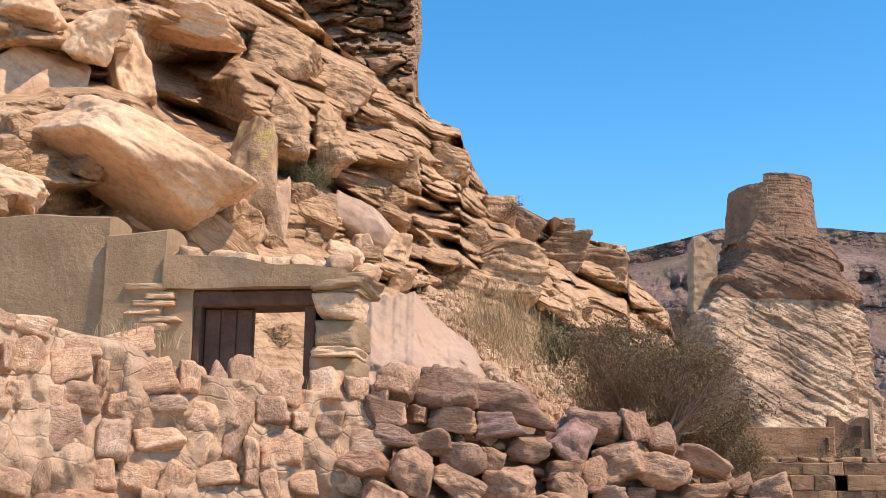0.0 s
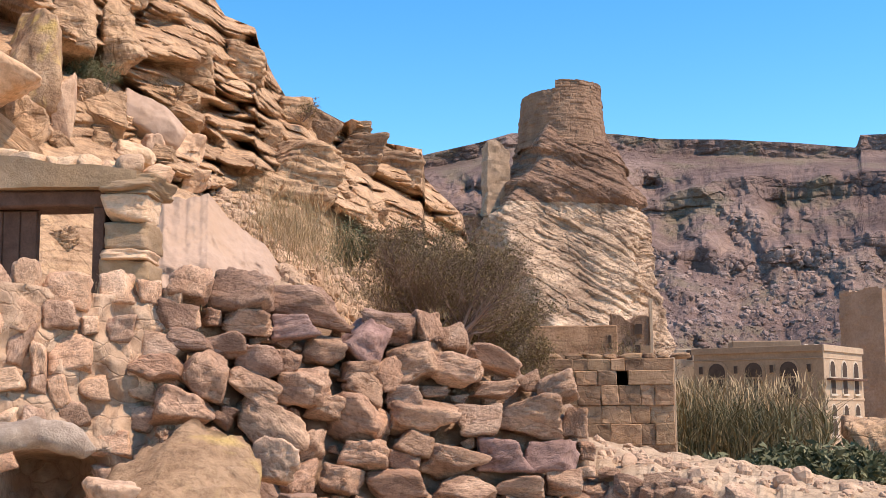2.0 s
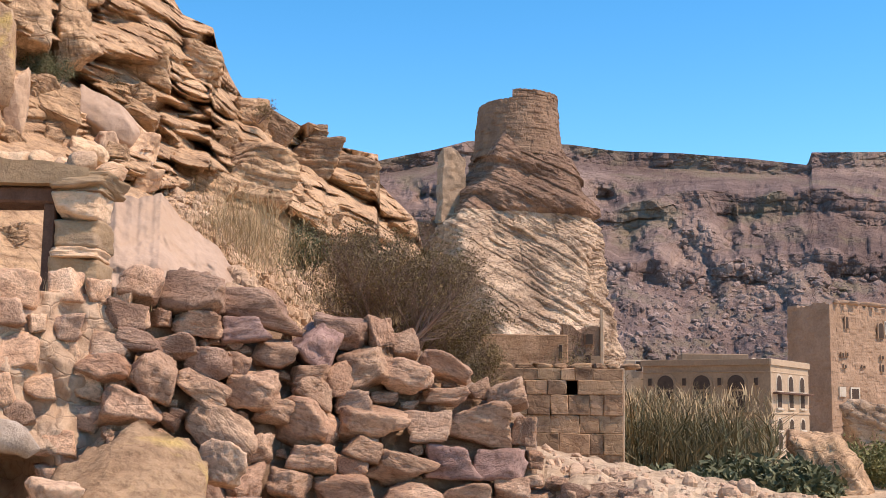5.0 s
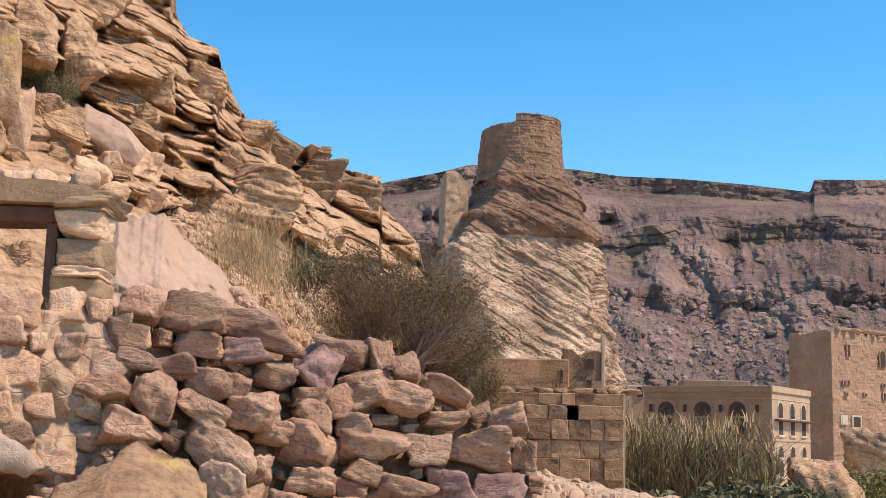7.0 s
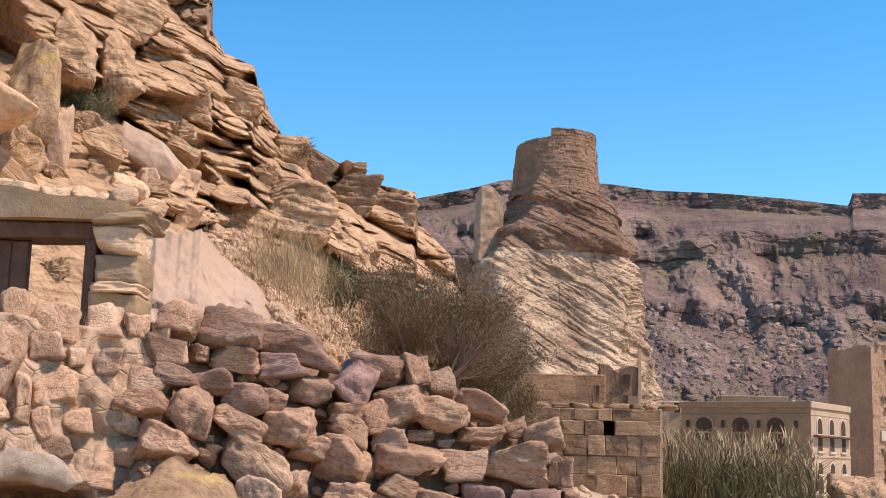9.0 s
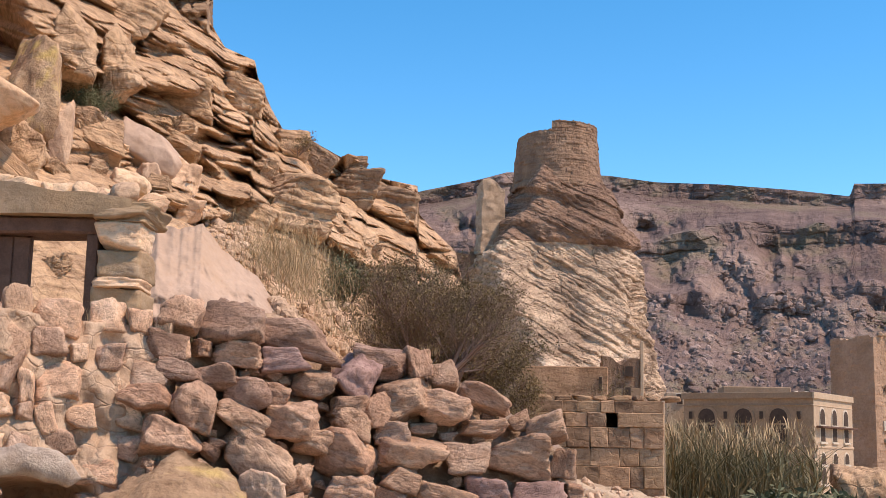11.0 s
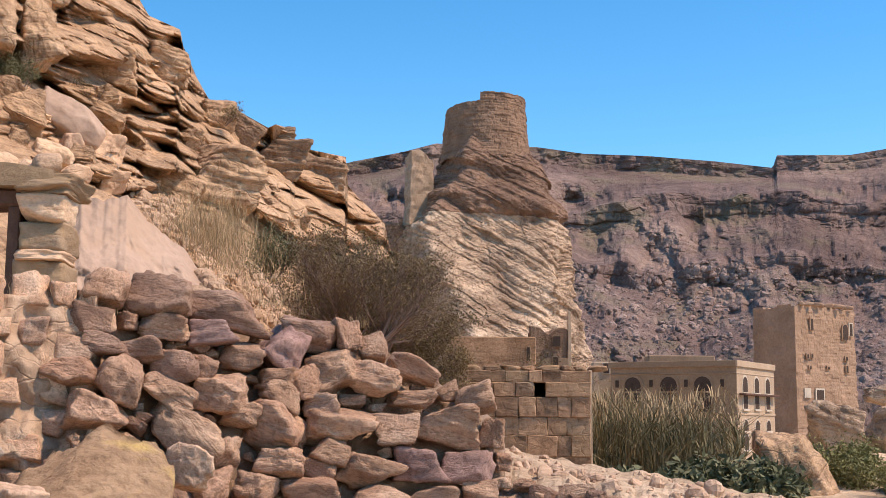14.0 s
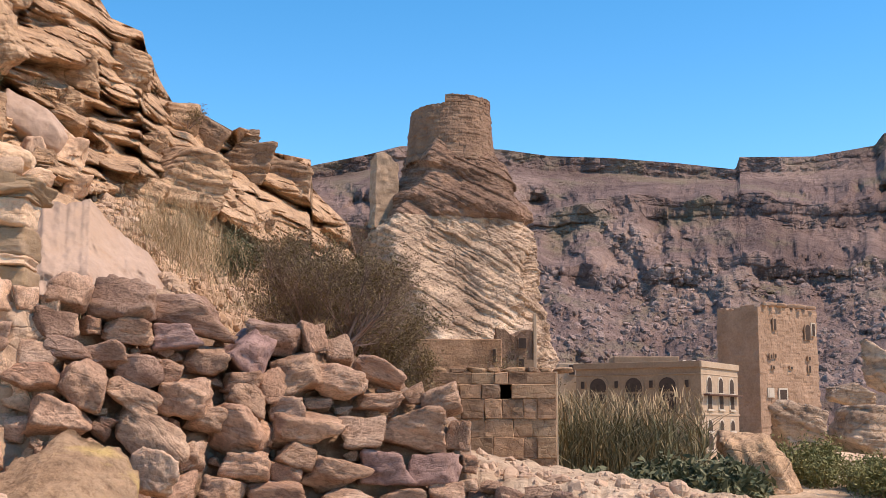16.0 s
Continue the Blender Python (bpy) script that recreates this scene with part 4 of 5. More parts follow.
# pale dusty bank between the doorway and the grass
t_, s_ = np.meshgrid(np.linspace(-19.0, -11.4, 150), np.linspace(0, 1, 90))
top_ = interp(t_, (-19, 8.9), (-18.2, 9.9), (-17.2, 9.5), (-16.2, 9.9), (-15.6, 9.0), (-14.6, 8.2), (-13.6, 7.6), (-13, 6.9), (-12.2, 6.3), (-11.4, 5.0)) + 0.35 * fbm(t_ * 1.1, t_ * 0, t_ * 0, 4, 94)
rise_ = 3.2 + (top_ - 3.2) * s_
d_ = 12.6 + 2.4 * s_ ** 1.2 + 0.35 * fbm(t_ * 0.3 + 3.3, s_ * 2.2, s_ * 0, 3, 95) + 0.16 * fbm(t_ * 1.1 + 2 * s_, s_ * 9, s_ * 0, 4, 96)
bank = new("earth_bank", grid_mesh("earth_bank", d_ * np.sin(np.radians(t_)), d_ * np.cos(np.radians(t_)), EYE + d_ * np.tan(np.radians(rise_)), DUST, True))
tagged(bank, "smooth pale dusty bank of earth beside the doorway", "bank", kind="structure")

# ---- the ruined house with the doorway ----
w0, w1 = spot(-37.5, 12.5, 2.0), spot(-18.75, 10.9, 2.0)
dir_ = (w1 - w0).normalized()
turn_ = math.degrees(math.atan2(dir_.y, dir_.x))
house = thing("ruined_doorway", "ruined mud-plastered wall with an old timber doorway", "ruin", tuple(w0), turn_)


def along(bearing):
    """Metres along the house wall at which a bearing crosses it."""
    t = math.tan(radians(bearing))
    return (w0.x - t * w0.y) / (t * dir_.y - dir_.x)


def level(bearing, rise):
    s = along(bearing)
    p = w0 + dir_ * s
    return EYE + math.hypot(p.x, p.y) * math.tan(radians(rise)) - 2.0


def plaster(name, b0, b1, r0, r1, zlow, y0, y1, material, label="", wob=0.04, seed=0, rnd=0.05, courses=0.0, cuts=12):
    """A stretch of mud wall between two bearings, its top running from rise r0 to r1, faces hand-smoothed."""
    x0, x1, z0, z1 = along(b0), along(b1), level(b0, r0), level(b1, r1)
    bm = bmesh.new()
    box(bm, 0, 1, 0, 1, 0, 1)
    bmesh.ops.subdivide_edges(bm, edges=bm.edges[:], cuts=cuts, use_grid_fill=True)
    for v in bm.verts:
        x, y, z = v.co
        X, Y = x0 + (x1 - x0) * x, y0 + (y1 - y0) * y
        Z = zlow + (z0 + (z1 - z0) * x - zlow) * z
        if z > 0.99:
            Z -= rnd * abs(2 * y - 1) ** 3
        q = Vector((X * 1.7 + seed, Y * 1.7, Z * 1.7))
        if courses:
            c = Z * 7 + noise.noise(q)
            out = courses * (noise.cell(Vector((math.floor(c), seed, 0))) - 0.9 * (abs(c - math.floor(c) - 0.5) > 0.40))
            X, Y = X + out * (2 * x - 1), Y + out * (2 * y - 1)
        v.co = Vector((X, Y, Z)) + Vector((noise.noise(q) * (x not in (0, 1)), noise.noise(q + Vector((9, 0, 0))), noise.noise(q + Vector((0, 9, 0))) * (z > 0))) * wob
    return part(name, bm, material, house, label)


plaster("wall", -37.5, -30.42, 12.3, 12.95, -1.5, 0.0, 0.5, MUD, "tall smooth mud-plastered wall")
plaster("wall_pier", -30.35, -27.72, 12.15, 12.5, -1.5, -0.06, 0.45, MUD, seed=3)
plaster("wall", -27.72, -26.45, 11.3, 11.15, -1.5, -0.02, 0.5, MUD, seed=5)
x0, x1 = along(-26.45), along(-20.85)
zt = level(-23.5, 9.75)
plaster("lintel_wall", -27.70, -19.3, 11.3, 10.8, zt + 0.02, -0.09, 0.5, MUD, "sagging plastered beam over the doorway", 0.10, 7, 0.12, cuts=22)
bm = bmesh.new()
box(bm, x0 - 0.1, x1 + 0.15, 0.0, 0.42, zt - 0.13, zt + 0.015, 0.02)
bmesh.ops.subdivide_edges(bm, edges=bm.edges[:], cuts=4, use_grid_fill=True)
for v in bm.verts:
    v.co.z += 0.015 * noise.noise(v.co * 4)
part("door_lintel", bm, OLDWOOD, house, "dark timber lintel")
for xa, xb in ((x0, x0 + 0.07), (x1 - 0.10, x1)):
    bm = bmesh.new()
    box(bm, xa, xb, 0.02, 0.40, -1.5, zt - 0.13, 0.01)
    part("door_jamb", bm, OLDWOOD, house, "dark timber jamb")
leaf = part("door_leaf", box(bmesh.new(), 0, 0.46, -0.025, 0.025, -1.4, zt - 0.135, 0.008), OLDWOOD, house, "old plank door leaf, closed")
leaf.matrix_local = pose(x0 + 0.07, 0.16, 0, 0, 0, 5)
for i in range(3):
    bm = bmesh.new()
    box(bm, 0.01 + i * 0.148, 0.148 + i * 0.148, -0.045, -0.026, -1.38, zt - 0.145, 0.006)
    part("plank", bm, OLDWOOD, leaf)
rng = random.Random(12)
xw = along(-18.85) - x1
z, i = -1.5, 0
while z < zt - 0.02:
    h = min(rng.choice((0.09, 0.13, 0.24, 0.32)), zt + 0.02 - z)
    o = part("pier_stone", stone_mesh("pier_stone", 700 + i, BOULDER if i % 2 else MUD, 14, 2, 0.05, 1.35, sharp=36), None, house, "rough flat stone of the door pier")
    o.scale, o.location = (xw * rng.uniform(1.06, 1.2), 0.66, h * 1.12), (x1 + xw / 2 + rng.uniform(-0.015, 0.03), 0.2 + rng.uniform(-0.03, 0.03), z + h / 2)
    z += h
    i += 1
for k in range(7):
    o = part("bare_stone", stone_mesh("bare_stone", 760 + k, BOULDER, 10, 1, 0.06, 1.3, sharp=36), None, house, "flat stone bared where plaster fell off")
    bz = -28.5 + 0.35 * (k % 3)
    o.scale, o.location = (rng.uniform(0.25, 0.5), 0.3, rng.uniform(0.06, 0.11)), (along(bz), 0.05, level(bz, 7.5 + 0.36 * k))
o = part("capstone", stone_mesh("capstone", 730, MUD, 14, 2, 0.05, 1.1, sharp=40), None, house, "flat plastered capstone")
o.scale, o.location = (0.62, 0.8, 0.16), (along(-19.75), 0.22, level(-19.75, 10.25))
b_ = -27.5
while b_ < -19.0:
    w = rng.uniform(0.7, 1.35)
    o = part("coping_stone", stone_mesh("coping_stone", 740 + int(b_ * -7), BOULDER, 8, 9), None, house, "pale rounded coping stone")
    x = along(b_ + w / 2)
    hgt = rng.uniform(0.11, 0.2)
    o.scale = (w * 0.2 * 1.2, 0.34, hgt * 1.3)
    o.location = (x, 0.22 + rng.uniform(-0.05, 0.1), level(b_ + w / 2, 11.3 - 0.06 * (b_ + 27.7)) + hgt * 0.3)
    o.rotation_euler = (rng.uniform(-0.2, 0.2), rng.uniform(-0.15, 0.15), rng.uniform(-0.5, 0.5))
    b_ += w

# ---- the rubble walls in front ----
TOP = ((-40, 9.2), (-34.8, 8.4), (-29.2, 7.3), (-26.3, 6.1), (-20.7, 5.5), (-17, 5.45), (-14.6, 5.2), (-11.7, 4.8), (-9.5, 4.2), (-7.6, 3.5), (-4.5, 3.6), (-2.8, 2.4), (-0.4, 1.0), (0.8, -0.4), (1.3, -2.0))
FRONT = ((-40, 6.9), (-20, 8.1), (-10, 8.8), (1.5, 9.4))


def wall_top(b):
    return EYE + float(interp(b, *FRONT)) * math.tan(radians(float(interp(b, *TOP))))


def wall_front(b, z, batter):
    return float(interp(b, *FRONT)) - batter * max(0, wall_top(b) - z)


def rubble_core(name, b0, b1, batter, material, parent, inset=0.16):
    bb = np.linspace(b0, b1, 260)[None, :]
    s = np.linspace(0, 1, 110)[:, None]
    top = EYE + interp(bb, *FRONT) * np.tan(np.radians(interp(bb, *TOP))) - 0.03
    z = -0.3 + (top + 0.3) * s
    d = interp(bb, *FRONT) - batter * (top - z) + inset + 0.13 * fbm(bb * 0.9, z * 6, z * 0, 3, 97)
    d = d + 0.9 * np.exp(-((bb + 22.8) / 2.0) ** 4) * np.clip((1.38 - z) / 0.08, 0, 1)
    z = z + 0 * bb
    d, z = np.vstack([d, d[-1:] + 1.2, d[-1:] + 4.0]), np.vstack([z, z[-1:] + 0.05, z[-1:] + 0.1])
    bb = bb + 0 * d
    return part(name, grid_mesh(name, d * np.sin(np.radians(bb)), d * np.cos(np.radians(bb)), z, material, True), None, parent)


masonry = thing("masonry_wall", "old retaining wall of squarish stones in crumbling mud mortar", "wall")
rubble_core("wall_core", -40, -17.6, 0.16, MORTAR, masonry, 0.01)
heap = thing("rubble_wall", "collapsing dry-stone wall of tumbled sandstone rubble", "wall")
rubble_core("wall_core", -18.2, 1.3, 0.42, CORE, heap, 0.20)
SQUARE = [stone_mesh("stone", 800 + i, WALLSTONE, 12, 4, 0.075, 0.85, 0.0, True, 30) for i in range(24)]
ROUGHS = [stone_mesh("stone", 830 + i, HEAPSTONE, 14, 6, 0.10, 0.66, 0.07 if i % 3 == 0 else 0.0, True, 30) for i in range(26)]
DUSKY = [stone_mesh("stone", 860 + i, DARKSTONE, 14, 6, 0.10, 0.8, 0.05, True, 30) for i in range(4)]
rng = random.Random(21)


def lay(parent, meshes, b, z, w, h, dep, batter, tilt, push=0.0):
    d = wall_front(b, z, batter) + dep * 0.28 + push
    o = part("stone", meshes[rng.randrange(len(meshes))], None, parent)
    o.matrix_world = Matrix.Translation(spot(b, d, z)) @ pose(0, 0, 0, 0, 0, -b + rng.uniform(-14, 14)) @ pose(0, 0, 0, rng.uniform(-14, 6), rng.uniform(-tilt, tilt), 0) @ pose(0, 0, 0, rng.choice((0, 180)), 0, rng.choice((0, 180))) @ Matrix.Diagonal((w, dep, h, 1))
    return o


z = 0.75
while z < 3.1:
    h = rng.uniform(0.15, 0.27)
    b = -38.0 - rng.random()
    while b < -17.9:
        w = rng.uniform(0.13, 0.31) * rng.choice((0.6, 0.8, 1, 1, 1.5))
        db = math.degrees(w / 8.0)
        zz = z + h / 2 + rng.uniform(-0.05, 0.05)
        hole = zz < 1.42 and -24.9 < b + db / 2 < -20.7
        if zz < wall_top(b + db / 2) + 0.02 and rng.random() > 0.03 and not hole:
            lay(masonry, SQUARE, b + db / 2, zz, w * 1.05, h * rng.uniform(0.75, 1.2), rng.uniform(0.2, 0.3), 0.16, 13, rng.uniform(-0.03, 0.06))
        b += db
    z += h * 0.93
# the larger stones of the heap, course by course: bearing, rise, width and height in degrees of sight, tilt
UPPER = [(-17.0, 5.7, 2.0, 1.8, 0), (-14.6, 5.3, 2.7, 2.0, 4), (-11.6, 4.8, 3.9, 1.8, 8), (-7.7, 3.8, 2.6, 1.6, 5), (-6.1, 3.8, 1.2, 1.4, 0), (-4.8, 3.3, 1.3, 1.3, 10), (-14.3, 4.1, 2.2, 1.1, 5), (-12.2, 3.8, 2.3, 1.1, -3), (-15.4, 3.1, 2.0, 1.2, 10), (-10.8, 2.8, 1.9, 1.3, 5), (-9.0, 3.2, 2.2, 2.3, 35), (-12.6, 2.2, 1.3, 1.1, 20), (-13.9, 2.2, 2.2, 1.6, 12), (-16.9, 3.2, 2.2, 1.1, 10)]
MIDDLE = [(-6.6, 2.2, 2.5, 1.9, -20), (-4.9, 1.8, 2.6, 1.4, 6), (-9.2, 1.7, 1.9, 1.1, -5), (-7.8, 1.6, 1.5, 1.6, 20), (-11.8, 1.1, 2.4, 1.9, 8), (-14.1, 1.0, 2.3, 1.6, 15), (-16.1, 1.7, 2.1, 1.9, 25), (-3.0, 2.3, 2.4, 1.1, 20), (-9.7, -0.3, 3.8, 2.2, 18), (-7.1, 0.6, 1.7, 1.0, 0), (-6.4, -0.5, 3.3, 1.9, 6), (-3.8, -0.5, 2.0, 1.4, 2), (-3.0, 0.9, 2.3, 0.8, -4), (-1.4, -0.4, 2.9, 1.9, 3), (-0.1, 0.9, 1.9, 1.4, -18), (0.8, -0.7, 1.1, 1.3, 10), (-9.0, 1.0, 1.8, 1.2, 25)]
LOWER = [(-6.6, -1.5, 1.9, 1.2, 10), (-4.8, -2.4, 2.9, 1.5, 12), (-9.0, -2.0, 2.2, 1.4, 5), (-7.5, -3.4, 2.7, 1.4, 4), (-2.7, -2.0, 2.5, 1.5, 2), (-0.4, -2.2, 2.4, 1.5, 0), (-12.0, -3.1, 1.9, 1.6, -10), (-13.3, -0.8, 3.4, 1.9, 30), (-10.0, -3.1, 1.7, 1.2, 5), (-4.4, -3.6, 2.7, 1.2, 6), (-1.9, -3.5, 2.2, 1.1, 4), (0.1, -3.3, 1.7, 1.1, 0), (-11.4, -1.6, 1.6, 1.2, -20), (-10.8, 0.2, 1.6, 1.1, 10)]
gb, gr = np.meshgrid(np.arange(-18.5, 1.6, 0.08), np.arange(-6.5, 6.6, 0.08))
taken = np.zeros(gb.shape, bool)


def covers(b, r, w, h, tilt):
    c, s_ = math.cos(radians(tilt)), math.sin(radians(tilt))
    p, q = (gb - b) * c - (gr - r) * s_, (gb - b) * s_ + (gr - r) * c
    return (2 * p / w) ** 4 + (2 * q / h) ** 4 < 1


def heap_stone(meshes, b, r, w, h, tilt, push, label=""):
    """A stone of the heap, seen at that bearing and rise, w by h degrees large, resting in the sloping face."""
    d = float(interp(b, *FRONT))
    for _ in range(4):
        d = wall_front(b, EYE + d * math.tan(radians(r)), 0.42)
    k = radians(1) * d
    dep = max(min(w, h) * k * rng.uniform(1.2, 1.7), 0.12)
    o = part("stone", meshes[rng.randrange(len(meshes))], None, heap, label)
    o.matrix_world = Matrix.Translation(sight(b, r, d + dep * 0.25 + push)) @ pose(0, 0, 0, 0, 0, -b + rng.uniform(-12, 12)) @ pose(0, 0, 0, rng.uniform(-12, 4), tilt, 0) @ pose(0, 0, 0, rng.choice((0, 180)), 0, rng.choice((0, 180))) @ Matrix.Diagonal((w * k * 1.13, dep, h * k * 1.14, 1))


for row in (UPPER, MIDDLE, LOWER):
    for b, r, w, h, tilt in row:
        dusky = (b, r) in ((-9.0, 3.2), (-2.7, -2.0), (-0.4, -2.2), (-12.2, 3.8))
        heap_stone(DUSKY if dusky else ROUGHS, b, r, w, h, tilt, -0.06, "large dark purplish block in the rubble" if dusky else "large weathered block in the rubble")
        taken |= covers(b, r, w, h, tilt)
for size, tries in ((2.2, 500), (1.7, 700), (1.25, 1200), (0.9, 2200), (0.6, 3500)):
    for _ in range(tries):
        b, r = rng.uniform(-18.3, 1.2), rng.uniform(-6.2, 6.0)
        w, tilt = size * rng.uniform(0.85, 1.2), rng.gauss(9, 14)
        h = w * rng.uniform(0.5, 0.8)
        if r > float(interp(b, *TOP)) - h * 0.3:
            continue
        spot_ = covers(b, r, w, h, tilt)
        if spot_.any() and (taken & spot_).sum() < 0.17 * spot_.sum():
            taken |= spot_
            heap_stone(ROUGHS, b, r, w, h, tilt, 0.01 + 0.04 * (2.2 - size))

# low terrace wall running on past the rubble, with an earth top
bb, s = np.meshgrid(np.linspace(-2.5, 40, 260), np.linspace(0, 1, 70))
tr = interp(bb, (-2.5, -1.0), (1.2, -1.25), (5, -1.95), (10.6, -2.75), (15.7, -3.6), (25, -5), (40, -7))
dd = interp(bb, (-2.5, 9.7), (1.2, 9.5), (15, 8.0), (40, 6.4))
zt_ = EYE + dd * np.tan(np.radians(tr - 0.85))
zb_ = EYE + (dd + 3.5) * np.tan(np.radians(tr))
face = np.clip(s / 0.6, 0, 1)
z_ = np.where(s < 0.6, -0.2 + (zt_ - 0.16 + 0.2) * face, zt_ - 0.16 + 0.16 * np.sqrt(np.clip((s - 0.6) / 0.08, 0, 1)))
r1, e1 = cells(bb * 0.55, z_ * 5.0, s * 0, 61)
back_ = np.clip((s - 0.6) / 0.3, 0, 1)
d2 = dd + np.where(s < 0.6, -0.25 * (1 - face) - 0.05 * r1 * np.minimum(e1 * 4, 1), back_ * 3.5 + np.clip((s - 0.9) / 0.1, 0, 1) * 1.0) + 0.025 * fbm(bb * 3, z_ * 9, s * 0, 4, 98)
z_ = z_ + np.where(s >= 0.6, 0.07 * fbm(bb * 1.5, s * 14, s * 0, 5, 99) + (zb_ - zt_) * back_ - 1.2 * np.clip((s - 0.9) / 0.1, 0, 1), 0)
terrace = new("terrace_wall", grid_mesh("terrace_wall", d2 * np.sin(np.radians(bb)), d2 * np.cos(np.radians(bb)), z_, EARTH))
tagged(terrace, "low terrace bank with a pale trodden earth top", "terrace", kind="structure")
PEBBLES = [stone_mesh("loose_stone", 870 + i, HEAPSTONE, 6, 6, 0.06, 0.6, 0.0, False, 40) for i in range(12)]
rng = random.Random(33)
for i in range(150):
    b = rng.uniform(-1, 19)
    d = float(interp(b, (-2.5, 9.7), (1.2, 9.5), (15, 8.0), (40, 6.4)))
    zt0 = EYE + d * math.tan(radians(float(interp(b, (-2.5, -1.85), (1.2, -2.1), (5, -2.8), (10.6, -3.6), (15.7, -4.45)))))
    st = new("loose_stone", PEBBLES[i % 12])
    sz = rng.uniform(0.08, 0.26)
    st.matrix_world = Matrix.Translation(spot(b, d - rng.uniform(0.0, 0.12), zt0 - rng.uniform(0.08, 0.42))) @ pose(0, 0, 0, rng.uniform(-20, 20), rng.uniform(-20, 20), rng.uniform(0, 360)) @ Matrix.Diagonal((sz * 1.3, sz, sz * 0.8, 1))
    tagged(st, "loose tan stone in the low terrace bank", "stone", "stones of the terrace bank")

# foreground: ochre boulder, weathered branch
ob = new("boulder", stone_mesh("boulder", 953, OCHRE, 60, 7, 0.09, 0.4, 0.03, True, 16))
ob.matrix_world = Matrix.Translation(spot(-17.0, 6.9, 0.80)) @ pose(0, 0, 0, 0, 12, 12) @ Matrix.Diagonal((1.15, 0.9, 1.5, 1))
tagged(ob, "large ochre-stained boulder at the foot of the rubble wall", "boulder")
for i, (b, r, d, w, h) in enumerate(((-13.2, -2.2, 7.6, 2.6, 2.2), (-20.3, -3.7, 6.6, 2.2, 1.7), (-12.0, -4.2, 7.2, 1.8, 1.3), (-25.8, -3.2, 6.8, 1.9, 1.6))):
    ob = boulder(b, r, d, w, h, 960 + i, "sandstone block lying before the rubble wall", 12, 20 * i, material=HEAPSTONE, n=18)
log = thing("fallen_branch", "weathered grey branch lying on the wall foot", "branch")
t = np.linspace(0, 1, 60)[:, None]
w = np.linspace(0, 2 * np.pi, 18)[None, :]
bear, lift = -29.5 + 8.6 * t, interp(t, (0, -3.3), (0.3, -1.8), (0.55, -1.0), (0.72, -0.8), (0.88, -1.1), (1, -1.6))
r = (0.085 - 0.03 * t) * (1.15 + 0.8 * fbm(t * 7, np.cos(w) * 1.2, np.sin(w) * 1.2, 4, 55)) * np.clip((1 - t) * 14 + 0.1, 0, 1)
d_ = 6.55 + r * np.sin(w)
X, Y = d_ * np.sin(np.radians(bear)), d_ * np.cos(np.radians(bear))
Z = EYE + 6.55 * np.tan(np.radians(lift)) + r * np.cos(w)
part("limb", grid_mesh("limb", X, Y, Z, GREYWOOD, True), None, log)

# ---- plants ----
def branching(base, height, spread, seed, levels=5, kids=3, lean=(0, 0)):
    """A bare many-stemmed shrub: its stems, its twigs and the places for its leaves."""
    rng = random.Random(seed)
    stems, tv, tf, tips = [], [], [], []

    def grow(p, d, length, r, level, stem):
        segs = 3
        for _ in range(segs):
            d = (d + Vector((rng.uniform(-1, 1), rng.uniform(-1, 1), rng.uniform(-0.5, 0.8))) * 0.22).normalized()
            q = p + d * (length / segs)
            if level == 0:
                tube(*stem, p, q, r, r * 0.82, 5)
            else:
                tube(tv, tf, p, q, r, r * 0.8, 3)
            r *= 0.82
            p = q
            if level >= 2:
                tips.append(p.copy())
            if level < levels - 1:
                for _k in range(kids if level else 2):
                    if rng.random() < 0.62:
                        nd = (d + Vector((rng.uniform(-1, 1), rng.uniform(-1, 1), rng.uniform(-0.5, 0.9))) * 0.85).normalized()
                        grow(p, nd, length * rng.uniform(0.45, 0.7), r * 0.6, level + 1, stem)
    for i in range(7):
        a = rng.uniform(0, 2 * math.pi)
        d = Vector((math.cos(a) * spread + lean[0], math.sin(a) * spread * 0.7 + lean[1], 1)).normalized()
        stems.append(([], []))
        grow(base + Vector((math.cos(a), math.sin(a), 0)) * 0.12, d, height * rng.uniform(0.38, 0.55), height * 0.016, 0, stems[-1])
    return stems, (tv, tf), tips


def leaves(points, size, per, seed, spread=0.12):
    rng = random.Random(seed)
    vs, fs = [], []
    for p in points:
        for _ in range(per):
            c = p + Vector((rng.gauss(0, 1), rng.gauss(0, 1), rng.gauss(0, 1))) * spread
            a = Vector((rng.gauss(0, 1), rng.gauss(0, 1), rng.gauss(0, 1))).normalized()
            b_ = a.cross(Vector((rng.gauss(0, 1), rng.gauss(0, 1), rng.gauss(0, 1)))).normalized()
            s = size * rng.uniform(0.6, 1.4)
            n = len(vs)
            vs += [c - a * s, c + b_ * s * 0.35, c + a * s, c - b_ * s * 0.35]
            fs.append((n, n + 1, n + 2, n + 3))
    return vs, fs


def shrub(bearing, rise, d, height, seed, label, leaf_material, size=0.035, per=1, spread=0.6, levels=5, lean=(0, 0), scatter=0.1, keep=1.0, kids=3):
    base = sight(bearing, rise, d)
    s = thing("shrub", label, "shrub", tuple(base))
    stems, twigs, tips = branching(Vector((0, 0, -0.1)), height, spread, seed, levels, kids, lean)
    for st in stems:
        part("stem", mesh_of("stem", *st, TWIG), None, s)
    tagged(part("brushwood", mesh_of("brushwood", *twigs, TWIG), None, s), kind="stuff")
    tips = [p for i, p in enumerate(tips) if (i * 37) % 100 < keep * 100]
    tagged(part("foliage", mesh_of("foliage", *leaves(tips, size, per, seed, scatter), leaf_material), None, s), kind="stuff")
    return s


